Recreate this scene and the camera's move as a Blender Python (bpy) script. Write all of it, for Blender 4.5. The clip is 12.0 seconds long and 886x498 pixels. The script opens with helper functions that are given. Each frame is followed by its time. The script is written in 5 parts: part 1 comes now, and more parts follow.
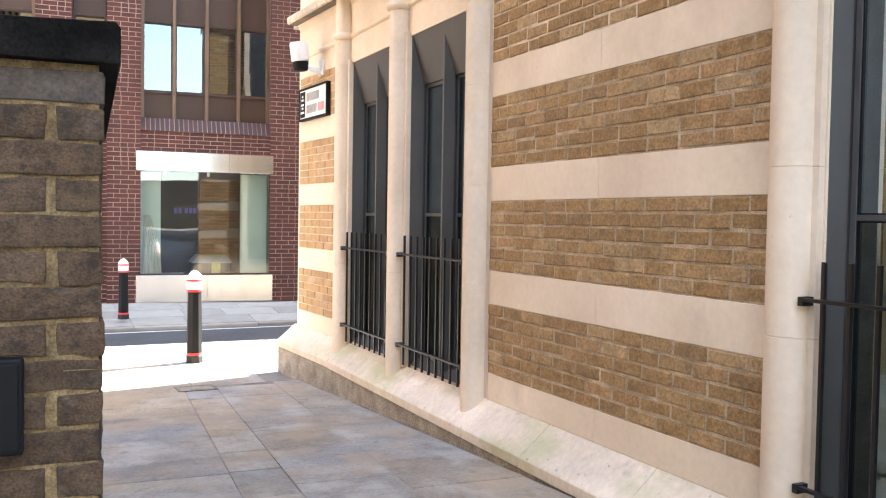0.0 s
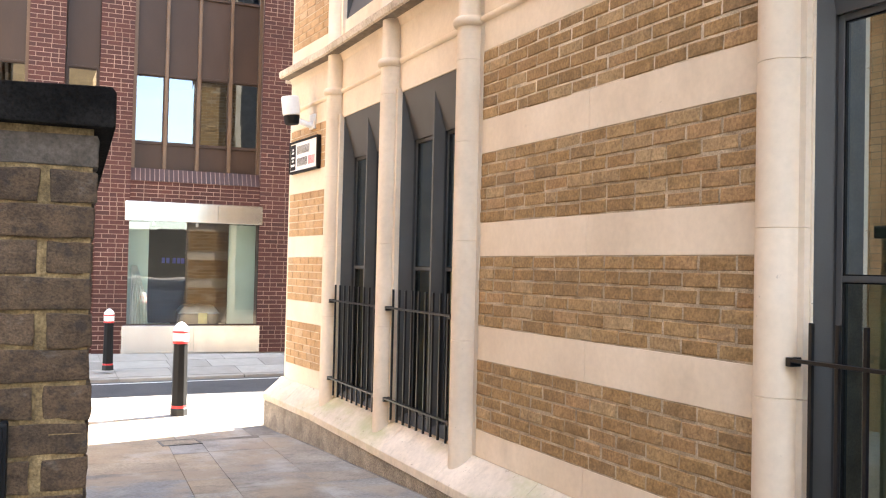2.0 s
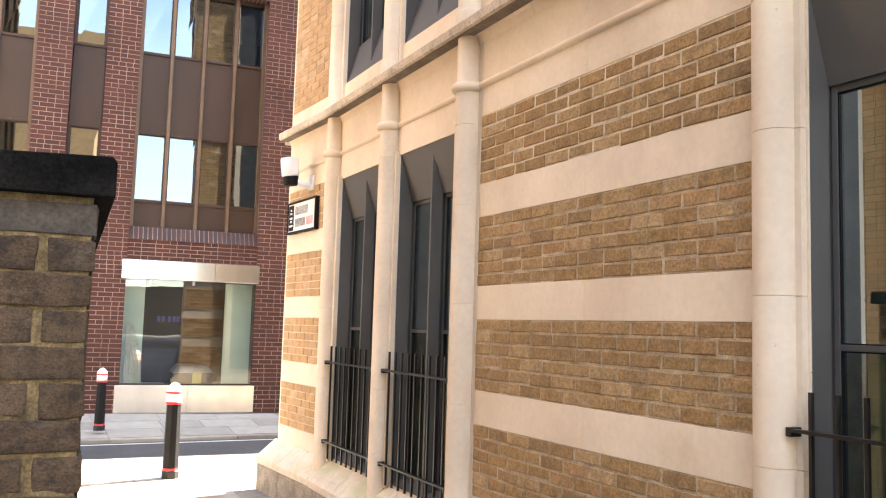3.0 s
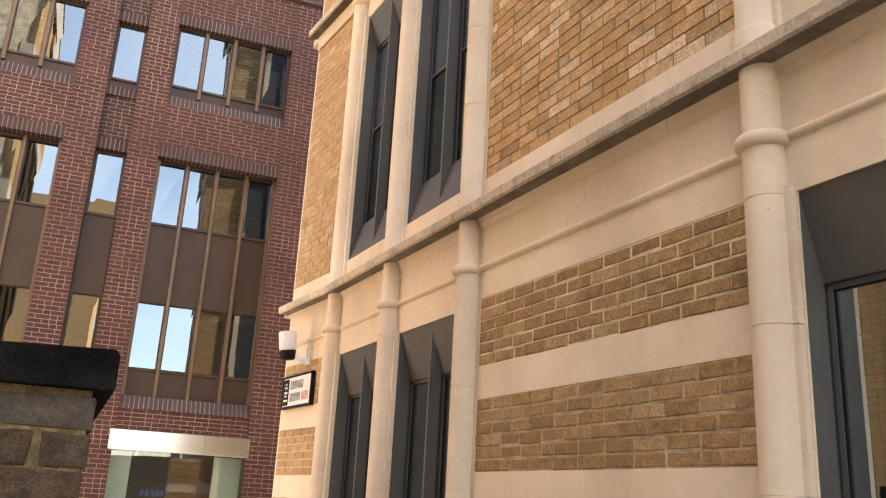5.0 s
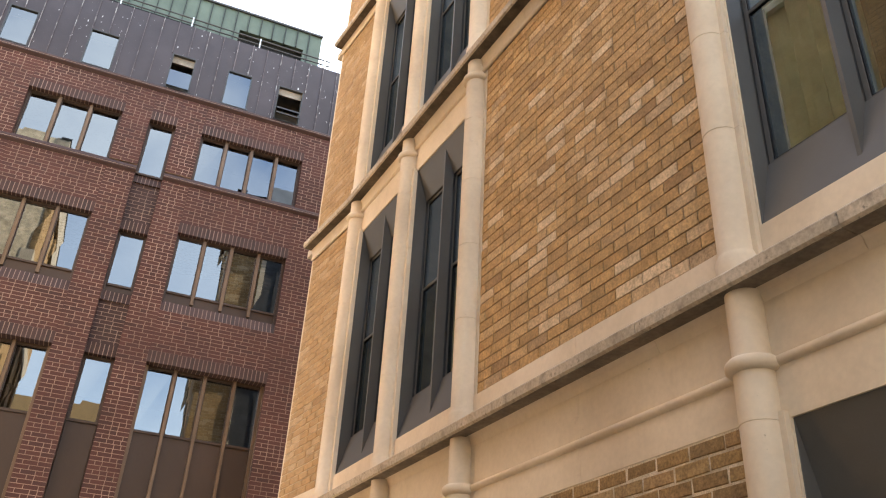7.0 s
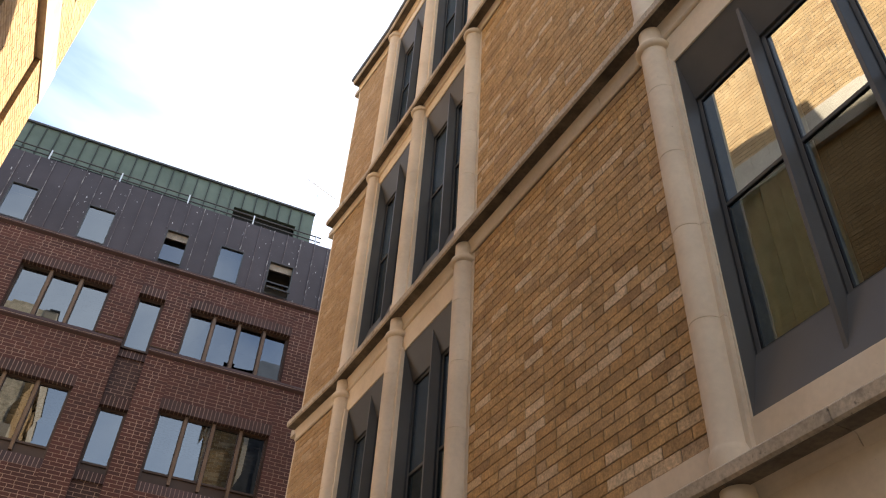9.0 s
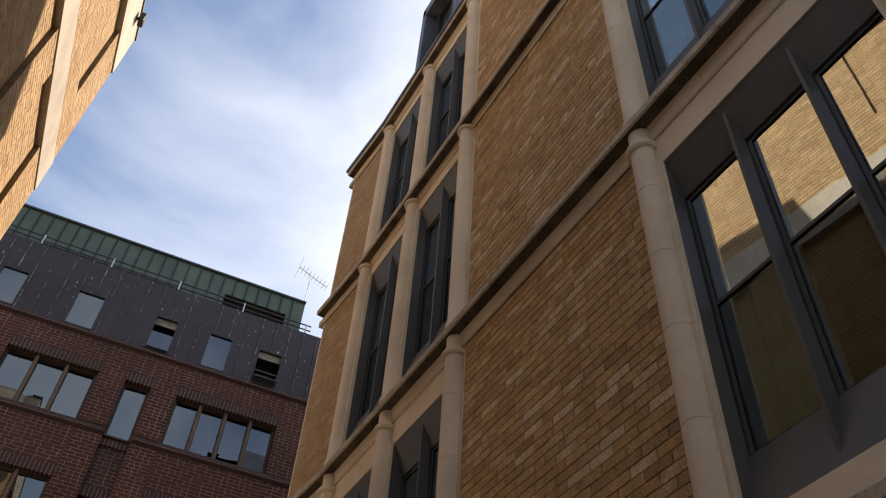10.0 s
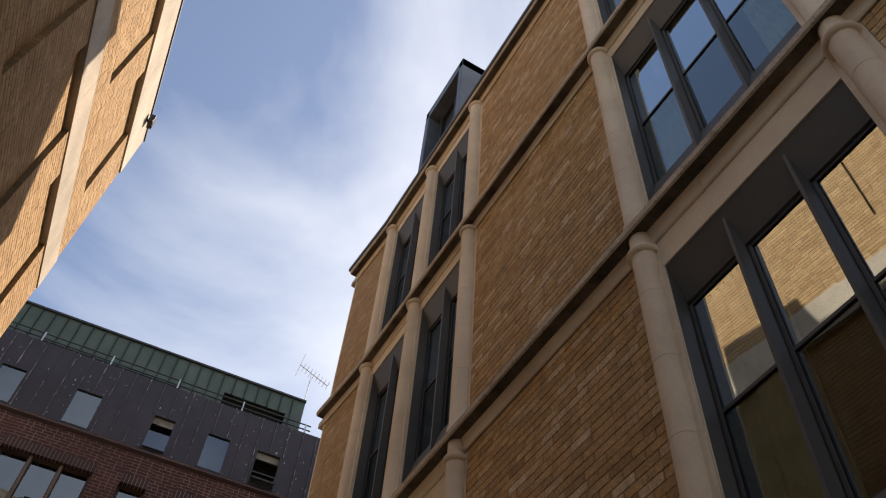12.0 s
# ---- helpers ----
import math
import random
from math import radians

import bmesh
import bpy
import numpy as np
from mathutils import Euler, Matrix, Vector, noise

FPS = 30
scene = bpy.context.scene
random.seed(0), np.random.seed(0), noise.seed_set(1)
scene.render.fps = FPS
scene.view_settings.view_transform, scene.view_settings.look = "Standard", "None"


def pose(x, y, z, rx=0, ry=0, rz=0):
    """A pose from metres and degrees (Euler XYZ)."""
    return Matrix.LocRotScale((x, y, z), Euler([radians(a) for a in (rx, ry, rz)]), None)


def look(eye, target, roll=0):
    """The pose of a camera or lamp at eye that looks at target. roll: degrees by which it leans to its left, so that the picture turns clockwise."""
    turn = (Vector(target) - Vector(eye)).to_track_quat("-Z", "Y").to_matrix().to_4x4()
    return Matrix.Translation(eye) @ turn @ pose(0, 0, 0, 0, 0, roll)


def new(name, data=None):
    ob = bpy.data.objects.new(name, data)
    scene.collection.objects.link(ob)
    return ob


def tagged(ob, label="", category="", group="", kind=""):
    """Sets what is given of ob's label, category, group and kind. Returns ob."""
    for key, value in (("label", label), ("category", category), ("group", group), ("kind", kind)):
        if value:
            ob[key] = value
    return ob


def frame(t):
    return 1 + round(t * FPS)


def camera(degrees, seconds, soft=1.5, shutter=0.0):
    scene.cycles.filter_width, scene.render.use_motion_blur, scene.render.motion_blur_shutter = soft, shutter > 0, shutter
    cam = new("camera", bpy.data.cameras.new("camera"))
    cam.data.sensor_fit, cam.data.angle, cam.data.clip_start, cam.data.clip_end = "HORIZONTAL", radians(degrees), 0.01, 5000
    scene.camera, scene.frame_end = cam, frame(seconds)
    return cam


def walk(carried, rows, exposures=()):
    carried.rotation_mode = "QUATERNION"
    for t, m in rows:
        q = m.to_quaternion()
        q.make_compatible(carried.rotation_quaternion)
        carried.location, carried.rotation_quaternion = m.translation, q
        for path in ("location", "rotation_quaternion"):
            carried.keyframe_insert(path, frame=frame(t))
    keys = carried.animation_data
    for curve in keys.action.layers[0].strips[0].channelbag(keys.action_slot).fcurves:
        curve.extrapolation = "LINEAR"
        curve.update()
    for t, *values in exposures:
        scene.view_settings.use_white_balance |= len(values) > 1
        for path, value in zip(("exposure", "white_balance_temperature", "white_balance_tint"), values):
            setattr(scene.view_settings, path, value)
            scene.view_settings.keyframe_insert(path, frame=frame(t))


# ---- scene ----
cam = camera(54.9, 12.0, soft=1.15)
PATH = [
    (0, (-2.69, 0.002, 1.484), (-1.815, 1.799, 1.412), 0.9),
    (0.5, (-2.694, -0.003, 1.492), (-1.815, 1.792, 1.435), 1.0),
    (1, (-2.692, -0.006, 1.496), (-1.811, 1.789, 1.463), 1.1),
    (1.5, (-2.7, -0.015, 1.514), (-1.81, 1.776, 1.514), 1.0),
    (2, (-2.699, -0.003, 1.515), (-1.801, 1.783, 1.561), 1.3),
    (2.5, (-2.698, -0.004, 1.527), (-1.797, 1.779, 1.63), 1.5),
    (3, (-2.701, -0.002, 1.541), (-1.803, 1.776, 1.725), 1.7),
    (5, (-2.723, -0.006, 1.601), (-1.868, 1.707, 2.177), 3.1),
    (5.5, (-2.719, -0.002, 1.632), (-1.885, 1.687, 2.305), 3.1),
    (6, (-2.721, -0.009, 1.651), (-1.899, 1.635, 2.439), 3.0),
    (6.5, (-2.727, -0.006, 1.678), (-1.934, 1.586, 2.593), 3.2),
    (7, (-2.744, -0.03, 1.685), (-1.975, 1.518, 2.692), 3.4),
    (9, (-2.741, -0.05, 1.766), (-2.077, 1.286, 3.098), 3.8),
    (9.5, (-2.754, -0.066, 1.777), (-2.122, 1.195, 3.195), 4.0),
    (10, (-2.767, -0.079, 1.775), (-2.163, 1.123, 3.256), 4.5),
    (10.5, (-2.759, -0.077, 1.803), (-2.182, 1.081, 3.328), 4.8),
    (11, (-2.768, -0.085, 1.811), (-2.218, 1.02, 3.384), 4.7),
    (11.5, (-2.779, -0.096, 1.826), (-2.254, 0.972, 3.434), 5.1),
    (12, (-2.769, -0.103, 1.828), (-2.265, 0.955, 3.449), 5.6),
]
walk(cam, [(t, look(eye, target, roll)) for t, eye, target, roll in PATH],
     exposures=[(0.0, 3.97, 6250, 9.5), (2.5, 3.98, 6700, 11), (5.0, 3.46, 7700, 13), (5.5, 3.37, 7850, 13), (7.0, 3.12, 7850, 11.5), (9.0, 2.07, 7600, 14), (9.5, 1.50, 7600, 15), (10.0, 0.98, 7450, 15), (10.5, 0.85, 7400, 15), (12.0, 0.82, 7500, 16)])

# ---------------------------------------------------------------- world and sun
SUN_EL, SUN_AZ = 43.0, 77.0            # degrees; azimuth from +y towards +x
world = bpy.data.worlds.new("sky")
world.use_nodes = True
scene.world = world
wt = world.node_tree
bg = wt.nodes["Background"]
skytex = wt.nodes.new("ShaderNodeTexSky")
skytex.sky_type = 'NISHITA'
skytex.sun_disc = False
skytex.sun_elevation = radians(SUN_EL)
skytex.sun_rotation = radians(SUN_AZ)
skytex.air_density, skytex.dust_density, skytex.ozone_density = 1.0, 0.7, 1.4
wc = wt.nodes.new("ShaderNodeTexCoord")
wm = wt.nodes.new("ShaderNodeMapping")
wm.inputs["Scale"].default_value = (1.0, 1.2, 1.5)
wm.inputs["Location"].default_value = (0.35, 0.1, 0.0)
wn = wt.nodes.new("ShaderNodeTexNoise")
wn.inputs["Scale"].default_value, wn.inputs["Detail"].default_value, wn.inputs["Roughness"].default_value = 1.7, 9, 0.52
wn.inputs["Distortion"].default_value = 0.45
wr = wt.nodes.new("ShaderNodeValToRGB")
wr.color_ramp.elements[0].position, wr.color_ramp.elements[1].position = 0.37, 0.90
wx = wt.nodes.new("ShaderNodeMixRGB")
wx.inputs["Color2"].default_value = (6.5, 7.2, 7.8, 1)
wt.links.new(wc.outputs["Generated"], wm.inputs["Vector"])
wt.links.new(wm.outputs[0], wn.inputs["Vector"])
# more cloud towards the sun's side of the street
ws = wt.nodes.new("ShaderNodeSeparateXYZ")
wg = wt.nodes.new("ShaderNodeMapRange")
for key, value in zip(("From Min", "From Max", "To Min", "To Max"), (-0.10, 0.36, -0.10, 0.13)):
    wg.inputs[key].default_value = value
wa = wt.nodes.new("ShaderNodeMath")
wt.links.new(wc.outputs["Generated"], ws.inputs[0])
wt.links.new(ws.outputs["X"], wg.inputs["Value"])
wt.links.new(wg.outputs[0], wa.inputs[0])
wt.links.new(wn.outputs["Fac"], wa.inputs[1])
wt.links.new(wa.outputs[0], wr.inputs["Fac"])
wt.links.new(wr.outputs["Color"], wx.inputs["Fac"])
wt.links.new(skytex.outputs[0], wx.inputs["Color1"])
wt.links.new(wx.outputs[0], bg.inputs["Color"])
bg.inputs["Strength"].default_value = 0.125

sun_data = bpy.data.lights.new("sun", "SUN")
sun_data.energy, sun_data.angle, sun_data.color = 4.0, radians(0.53), (1.0, 0.93, 0.82)
sun = new("sun", sun_data)
to_sun = Vector((math.sin(radians(SUN_AZ)) * math.cos(radians(SUN_EL)), math.cos(radians(SUN_AZ)) * math.cos(radians(SUN_EL)), math.sin(radians(SUN_EL))))
sun.matrix_world = look(to_sun * 60, (0, 0, 0))


# ---------------------------------------------------------------- materials
def ramp(nt, stops):
    node = nt.nodes.new("ShaderNodeValToRGB")
    els = node.color_ramp.elements
    while len(els) < len(stops):
        els.new(0.5)
    for el, (p, c) in zip(els, stops):
        el.position, el.color = p, (*c, 1)
    return node


def surface(name, cols, rough=0.8, metal=0.0, scale=3.0, vary="", grain=60.0, grain_amt=0.25, blotch=0.2, bump=0.25, spec=0.4, stretch=(1, 1, 1)):
    """A procedural surface: a palette picked by noise or per piece, darkened by blotches and grain, with fine relief."""
    m = bpy.data.materials.new(name)
    m.use_nodes = True
    nt = m.node_tree
    b = nt.nodes["Principled BSDF"]
    geo = nt.nodes.new("ShaderNodeNewGeometry")
    mp = nt.nodes.new("ShaderNodeMapping")
    mp.inputs["Scale"].default_value = stretch
    nt.links.new(geo.outputs["Position"], mp.inputs["Vector"])
    big, fine = nt.nodes.new("ShaderNodeTexNoise"), nt.nodes.new("ShaderNodeTexNoise")
    for node, s, d in ((big, scale, 5), (fine, grain, 4)):
        node.inputs["Scale"].default_value, node.inputs["Detail"].default_value, node.inputs["Roughness"].default_value = s, d, 0.6
        nt.links.new(mp.outputs[0], node.inputs["Vector"])
    n = len(cols)
    pal = ramp(nt, [(k / (n - 1) if vary else 0.3 + 0.4 * k / (n - 1), c) for k, c in enumerate(cols)])
    if vary == "object":
        nt.links.new(nt.nodes.new("ShaderNodeObjectInfo").outputs["Random"], pal.inputs["Fac"])
    elif vary == "island":
        nt.links.new(geo.outputs["Random Per Island"], pal.inputs["Fac"])
    else:
        nt.links.new(big.outputs["Fac"], pal.inputs["Fac"])
    tone = ramp(nt, [(0.3, (1 - blotch,) * 3), (0.7, (1 + blotch * 0.5,) * 3)])
    nt.links.new(big.outputs["Fac"], tone.inputs["Fac"])
    m1 = nt.nodes.new("ShaderNodeMixRGB")
    m1.blend_type = 'MULTIPLY'
    m1.inputs["Fac"].default_value = 1
    nt.links.new(pal.outputs["Color"], m1.inputs["Color1"])
    nt.links.new(tone.outputs["Color"], m1.inputs["Color2"])
    gr = ramp(nt, [(0.3, (1 - grain_amt,) * 3), (0.65, (1 + grain_amt * 0.4,) * 3)])
    nt.links.new(fine.outputs["Fac"], gr.inputs["Fac"])
    m2 = nt.nodes.new("ShaderNodeMixRGB")
    m2.blend_type = 'MULTIPLY'
    m2.inputs["Fac"].default_value = 1
    nt.links.new(m1.outputs["Color"], m2.inputs["Color1"])
    nt.links.new(gr.outputs["Color"], m2.inputs["Color2"])
    nt.links.new(m2.outputs["Color"], b.inputs["Base Color"])
    b.inputs["Roughness"].default_value, b.inputs["Metallic"].default_value = rough, metal
    b.inputs["Specular IOR Level"].default_value = spec
    if bump:
        bp = nt.nodes.new("ShaderNodeBump")
        bp.inputs["Strength"].default_value, bp.inputs["Distance"].default_value = bump, 0.004
        nt.links.new(fine.outputs["Fac"], bp.inputs["Height"])
        nt.links.new(bp.outputs[0], b.inputs["Normal"])
    return m


def stain(m, colour, scale, lo, hi, stretch=(1, 1, 1), amount=1.0):
    """Adds stains of another colour, with a shape of their own, to a surface."""
    nt = m.node_tree
    b = nt.nodes["Principled BSDF"]
    src = b.inputs["Base Color"].links[0].from_socket
    geo = nt.nodes.new("ShaderNodeNewGeometry")
    mp = nt.nodes.new("ShaderNodeMapping")
    mp.inputs["Scale"].default_value = stretch
    nz = nt.nodes.new("ShaderNodeTexNoise")
    nz.inputs["Scale"].default_value, nz.inputs["Detail"].default_value, nz.inputs["Roughness"].default_value = scale, 7, 0.6
    rp = ramp(nt, [(lo, (0, 0, 0)), (hi, (amount,) * 3)])
    mx = nt.nodes.new("ShaderNodeMixRGB")
    mx.inputs["Color2"].default_value = (*colour, 1)
    nt.links.new(geo.outputs["Position"], mp.inputs["Vector"])
    nt.links.new(mp.outputs[0], nz.inputs["Vector"])
    nt.links.new(nz.outputs["Fac"], rp.inputs["Fac"])
    nt.links.new(rp.outputs["Color"], mx.inputs["Fac"])
    nt.links.new(src, mx.inputs["Color1"])
    nt.links.new(mx.outputs[0], b.inputs["Base Color"])
    return m


def glass(name, tint, mirror, through_tint):
    """Coated window glass: clear to a tint, with a mirror gloss that grows at a grazing view."""
    m = bpy.data.materials.new(name)
    m.use_nodes = True
    nt = m.node_tree
    nt.nodes.remove(nt.nodes["Principled BSDF"])
    out = nt.nodes["Material Output"]
    gl, tr, mx = nt.nodes.new("ShaderNodeBsdfGlossy"), nt.nodes.new("ShaderNodeBsdfTransparent"), nt.nodes.new("ShaderNodeMixShader")
    gl.inputs["Color"].default_value, gl.inputs["Roughness"].default_value = (*tint, 1), 0.005
    tr.inputs["Color"].default_value = (*through_tint, 1)
    fr = nt.nodes.new("ShaderNodeFresnel")
    fr.inputs["IOR"].default_value = 1.5
    ma = nt.nodes.new("ShaderNodeMath")
    ma.operation, ma.use_clamp = 'ADD', True
    ma.inputs[1].default_value = mirror
    geo = nt.nodes.new("ShaderNodeNewGeometry")
    nz = nt.nodes.new("ShaderNodeTexNoise")
    nz.inputs["Scale"].default_value, nz.inputs["Detail"].default_value = 1.3, 1
    bp = nt.nodes.new("ShaderNodeBump")
    bp.inputs["Strength"].default_value, bp.inputs["Distance"].default_value = 0.06, 0.02
    nt.links.new(geo.outputs["Position"], nz.inputs["Vector"])
    nt.links.new(nz.outputs["Fac"], bp.inputs["Height"])
    nt.links.new(bp.outputs[0], gl.inputs["Normal"])
    nt.links.new(fr.outputs[0], ma.inputs[0])
    nt.links.new(ma.outputs[0], mx.inputs[0])
    nt.links.new(tr.outputs[0], mx.inputs[1])
    nt.links.new(gl.outputs[0], mx.inputs[2])
    nt.links.new(mx.outputs[0], out.inputs["Surface"])
    return m


STONE = surface("limestone", [(0.64, 0.525, 0.39), (0.71, 0.595, 0.45), (0.75, 0.64, 0.50)], rough=0.85, scale=1.1, grain=30, grain_amt=0.05, blotch=0.08, bump=0.06)
stain(STONE, (0.42, 0.35, 0.25), 2.2, 0.58, 0.80, (1, 1, 0.5), 0.5)
stain(STONE, (0.33, 0.26, 0.18), 8.0, 0.67, 0.76, (1, 0.8, 1.2), 0.28)
stain(STONE, (0.20, 0.15, 0.10), 30.0, 0.70, 0.74, (1, 0.8, 1), 0.45)
PLINTH = surface("weathered_limestone", [(0.60, 0.51, 0.39), (0.72, 0.62, 0.49)], rough=0.85, scale=2.0, grain=30, grain_amt=0.10, blotch=0.12, bump=0.2)
stain(PLINTH, (0.36, 0.36, 0.17), 2.6, 0.49, 0.70, (1, 0.6, 1), 0.7)
stain(PLINTH, (0.28, 0.24, 0.18), 6.0, 0.60, 0.75, (1, 1, 1), 0.5)
stain(PLINTH, (0.13, 0.11, 0.08), 24.0, 0.64, 0.70, (1, 1, 0.6), 0.55)
CORNICE = surface("weathered_cornice_stone", [(0.44, 0.37, 0.285), (0.60, 0.51, 0.40)], rough=0.9, scale=2.5, grain=45, grain_amt=0.25, blotch=0.15, bump=0.3)
stain(CORNICE, (0.17, 0.145, 0.12), 11.0, 0.55, 0.70, (1, 0.9, 0.7), 0.6)
stain(CORNICE, (0.06, 0.05, 0.045), 30, 0.62, 0.69, (1, 0.9, 0.8), 0.6)
# ground storey soffit: the shade under the cornice is put into its colour
SOFFIT_SHADE = surface("shaded_soffit_stone", [(0.1302, 0.1023, 0.0744), (0.2046, 0.1643, 0.1209)], rough=0.95, scale=3, grain=40, grain_amt=0.25, blotch=0.25, bump=0.3)
# upper soffits: black stain and the ledge's shade in one dark colour
SOOT_SHADE = surface("shaded_sooty_soffit_stone", [(0.0612, 0.0468, 0.0338), (0.1368, 0.108, 0.0792)], rough=0.95, scale=4, grain=40, grain_amt=0.25, blotch=0.3, bump=0.3)
GRANITE = surface("granite", [(0.24, 0.205, 0.16), (0.37, 0.32, 0.25)], rough=0.75, scale=6, grain=90, grain_amt=0.6, blotch=0.2, bump=0.2)
YB_COLS = [(0.282, 0.174, 0.078), (0.356, 0.224, 0.097), (0.311, 0.194, 0.084), (0.402, 0.264, 0.124), (0.337, 0.207, 0.089), (0.292, 0.184, 0.085), (0.44, 0.306, 0.159), (0.362, 0.217, 0.1), (0.318, 0.197, 0.085), (0.415, 0.257, 0.126), (0.343, 0.217, 0.096), (0.266, 0.168, 0.08)]
YBRICK = surface("buff_brick", YB_COLS, rough=0.9, vary="object", scale=13, grain=70, grain_amt=0.4, blotch=0.3, bump=0.6)
stain(YBRICK, (0.07, 0.045, 0.03), 55, 0.69, 0.73, (1, 1, 1), 0.7)
UB_COLS = [(0.442, 0.272, 0.12), (0.549, 0.345, 0.156), (0.489, 0.296, 0.129), (0.572, 0.363, 0.169), (0.525, 0.321, 0.142), (0.465, 0.285, 0.126), (0.7, 0.52, 0.333), (0.536, 0.327, 0.147), (0.418, 0.26, 0.122), (0.501, 0.308, 0.136), (0.583, 0.382, 0.189), (0.513, 0.315, 0.141), (0.742, 0.563, 0.368), (0.366, 0.218, 0.101), (0.637, 0.423, 0.216), (0.408, 0.25, 0.116)]
CBRICK = surface("buff_corner_brick_courses", [(0.401, 0.2548, 0.1242), (0.44, 0.2818, 0.138), (0.418, 0.2642, 0.1276), (0.448, 0.2891, 0.1426), (0.431, 0.2735, 0.1323), (0.409, 0.26, 0.1265), (0.495, 0.3463, 0.2035), (0.435, 0.2756, 0.1334), (0.392, 0.2506, 0.1253), (0.422, 0.2683, 0.1299), (0.452, 0.2954, 0.1495), (0.427, 0.2714, 0.1323), (0.51, 0.3619, 0.2162), (0.373, 0.235, 0.1173), (0.472, 0.311, 0.1598), (0.389, 0.2475, 0.123)], rough=0.9, vary="island", scale=9, grain=55, grain_amt=0.3, blotch=0.2, bump=0.6)
UBRICK = surface("buff_brick_courses", UB_COLS, rough=0.9, vary="island", scale=9, grain=55, grain_amt=0.38, blotch=0.28, bump=0.8)
stain(UBRICK, (0.13, 0.085, 0.05), 38, 0.68, 0.73, (1, 1, 1), 0.5)
MORTAR = surface("buff_mortar", [(0.21, 0.152, 0.095), (0.31, 0.232, 0.152)], rough=0.95, scale=5, grain=120, grain_amt=0.3, blotch=0.2, bump=0.4)
LMORTAR = surface("pale_lime_pointing", [(0.58, 0.475, 0.34), (0.74, 0.62, 0.46)], rough=0.95, scale=7, grain=120, grain_amt=0.35, blotch=0.3, bump=0.5)
WMORTAR = surface("weathered_brown_pointing", [(0.38, 0.29, 0.19), (0.54, 0.43, 0.30)], rough=0.95, scale=7, grain=120, grain_amt=0.4, blotch=0.35, bump=0.6)
RBRICK = surface("red_brick_courses", [(0.0477, 0.0175, 0.0155), (0.0747, 0.0252, 0.0203), (0.0621, 0.021, 0.018), (0.081, 0.0284, 0.0229), (0.0657, 0.0229, 0.0198), (0.0522, 0.0198, 0.0185)], rough=0.85, vary="island", scale=1.2, grain=40, grain_amt=0.25, blotch=0.25, bump=0.4)
DBRICK = surface("purple_brick_specials", [(0.0295, 0.0139, 0.0139), (0.0492, 0.0209, 0.0193), (0.0385, 0.0168, 0.0164)], rough=0.7, vary="island", scale=3, grain=40, grain_amt=0.2, blotch=0.2, bump=0.3)
RMORTAR = surface("pinkish_mortar", [(0.28, 0.196, 0.16), (0.368, 0.268, 0.224)], rough=0.95, scale=1.3, grain=80, grain_amt=0.25, blotch=0.3, bump=0.2)
PMORTAR = surface("dim_lime_mortar", [(0.19, 0.135, 0.08), (0.27, 0.20, 0.125)], rough=0.95, scale=3, grain=80, grain_amt=0.25, blotch=0.3, bump=0.3)
PBAND = surface("weathered_pale_band_stone", [(0.37, 0.315, 0.25), (0.45, 0.385, 0.31)], rough=0.9, scale=1.2, grain=30, grain_amt=0.12, blotch=0.15, bump=0.2)
SEAM = surface("chalky_metal_seam", [(0.085, 0.070, 0.080), (0.12, 0.10, 0.11)], rough=0.6, metal=0.1, scale=1.5, grain=60, grain_amt=0.15, blotch=0.2, bump=0.05)
stain(SEAM, (0.50, 0.50, 0.50), 7, 0.52, 0.66, (1, 1, 0.6), 0.7)
SLATE = surface("dark_roof_slate", [(0.045, 0.047, 0.052), (0.075, 0.077, 0.082)], rough=0.6, scale=6, grain=40, grain_amt=0.2, blotch=0.2, bump=0.2)
BLUEP = surface("blue_lettering", [(0.04, 0.05, 0.42), (0.06, 0.07, 0.52)], rough=0.4, scale=6, grain=40, grain_amt=0.05, blotch=0.05, bump=0.0)
LBRICK = surface("pale_stock_brick_courses", [(0.332, 0.194, 0.086), (0.408, 0.257, 0.121), (0.366, 0.221, 0.099), (0.451, 0.293, 0.15), (0.38, 0.23, 0.104)], rough=0.9, vary="island", scale=4, grain=50, grain_amt=0.2, blotch=0.2, bump=0.4)
OBRICK = surface("sooty_old_brick", [(0.0705, 0.0451, 0.0265), (0.1156, 0.0756, 0.0434), (0.0902, 0.0573, 0.0321), (0.1396, 0.0903, 0.0528), (0.0819, 0.0573, 0.0368)], rough=0.92, vary="object", scale=22, grain=170, grain_amt=0.5, blotch=0.5, bump=1.0, stretch=(1.0, 1.0, 1.25))
stain(OBRICK, (0.23, 0.205, 0.175), 21, 0.60, 0.76, (0.9, 1, 1.2), 0.55)
stain(OBRICK, (0.022, 0.019, 0.017), 27, 0.55, 0.66, (1, 1, 1), 0.65)
stain(OBRICK, (0.20, 0.13, 0.06), 60, 0.70, 0.76, (1, 1, 1), 0.4)
CEMENT = surface("grey_cement_course", [(0.095, 0.078, 0.062), (0.15, 0.125, 0.10)], rough=0.95, scale=9, grain=120, grain_amt=0.35, blotch=0.35, bump=0.8)
OMORTAR = surface("ochre_lime_mortar", [(0.19, 0.13, 0.058), (0.31, 0.22, 0.105)], rough=0.95, scale=22, grain=170, grain_amt=0.45, blotch=0.4, bump=1.0)
COPING = surface("blackened_coping_stone", [(0.008, 0.0074, 0.0068), (0.019, 0.017, 0.015)], rough=0.95, spec=0.06, scale=8, grain=110, grain_amt=0.6, blotch=0.4, bump=0.9)
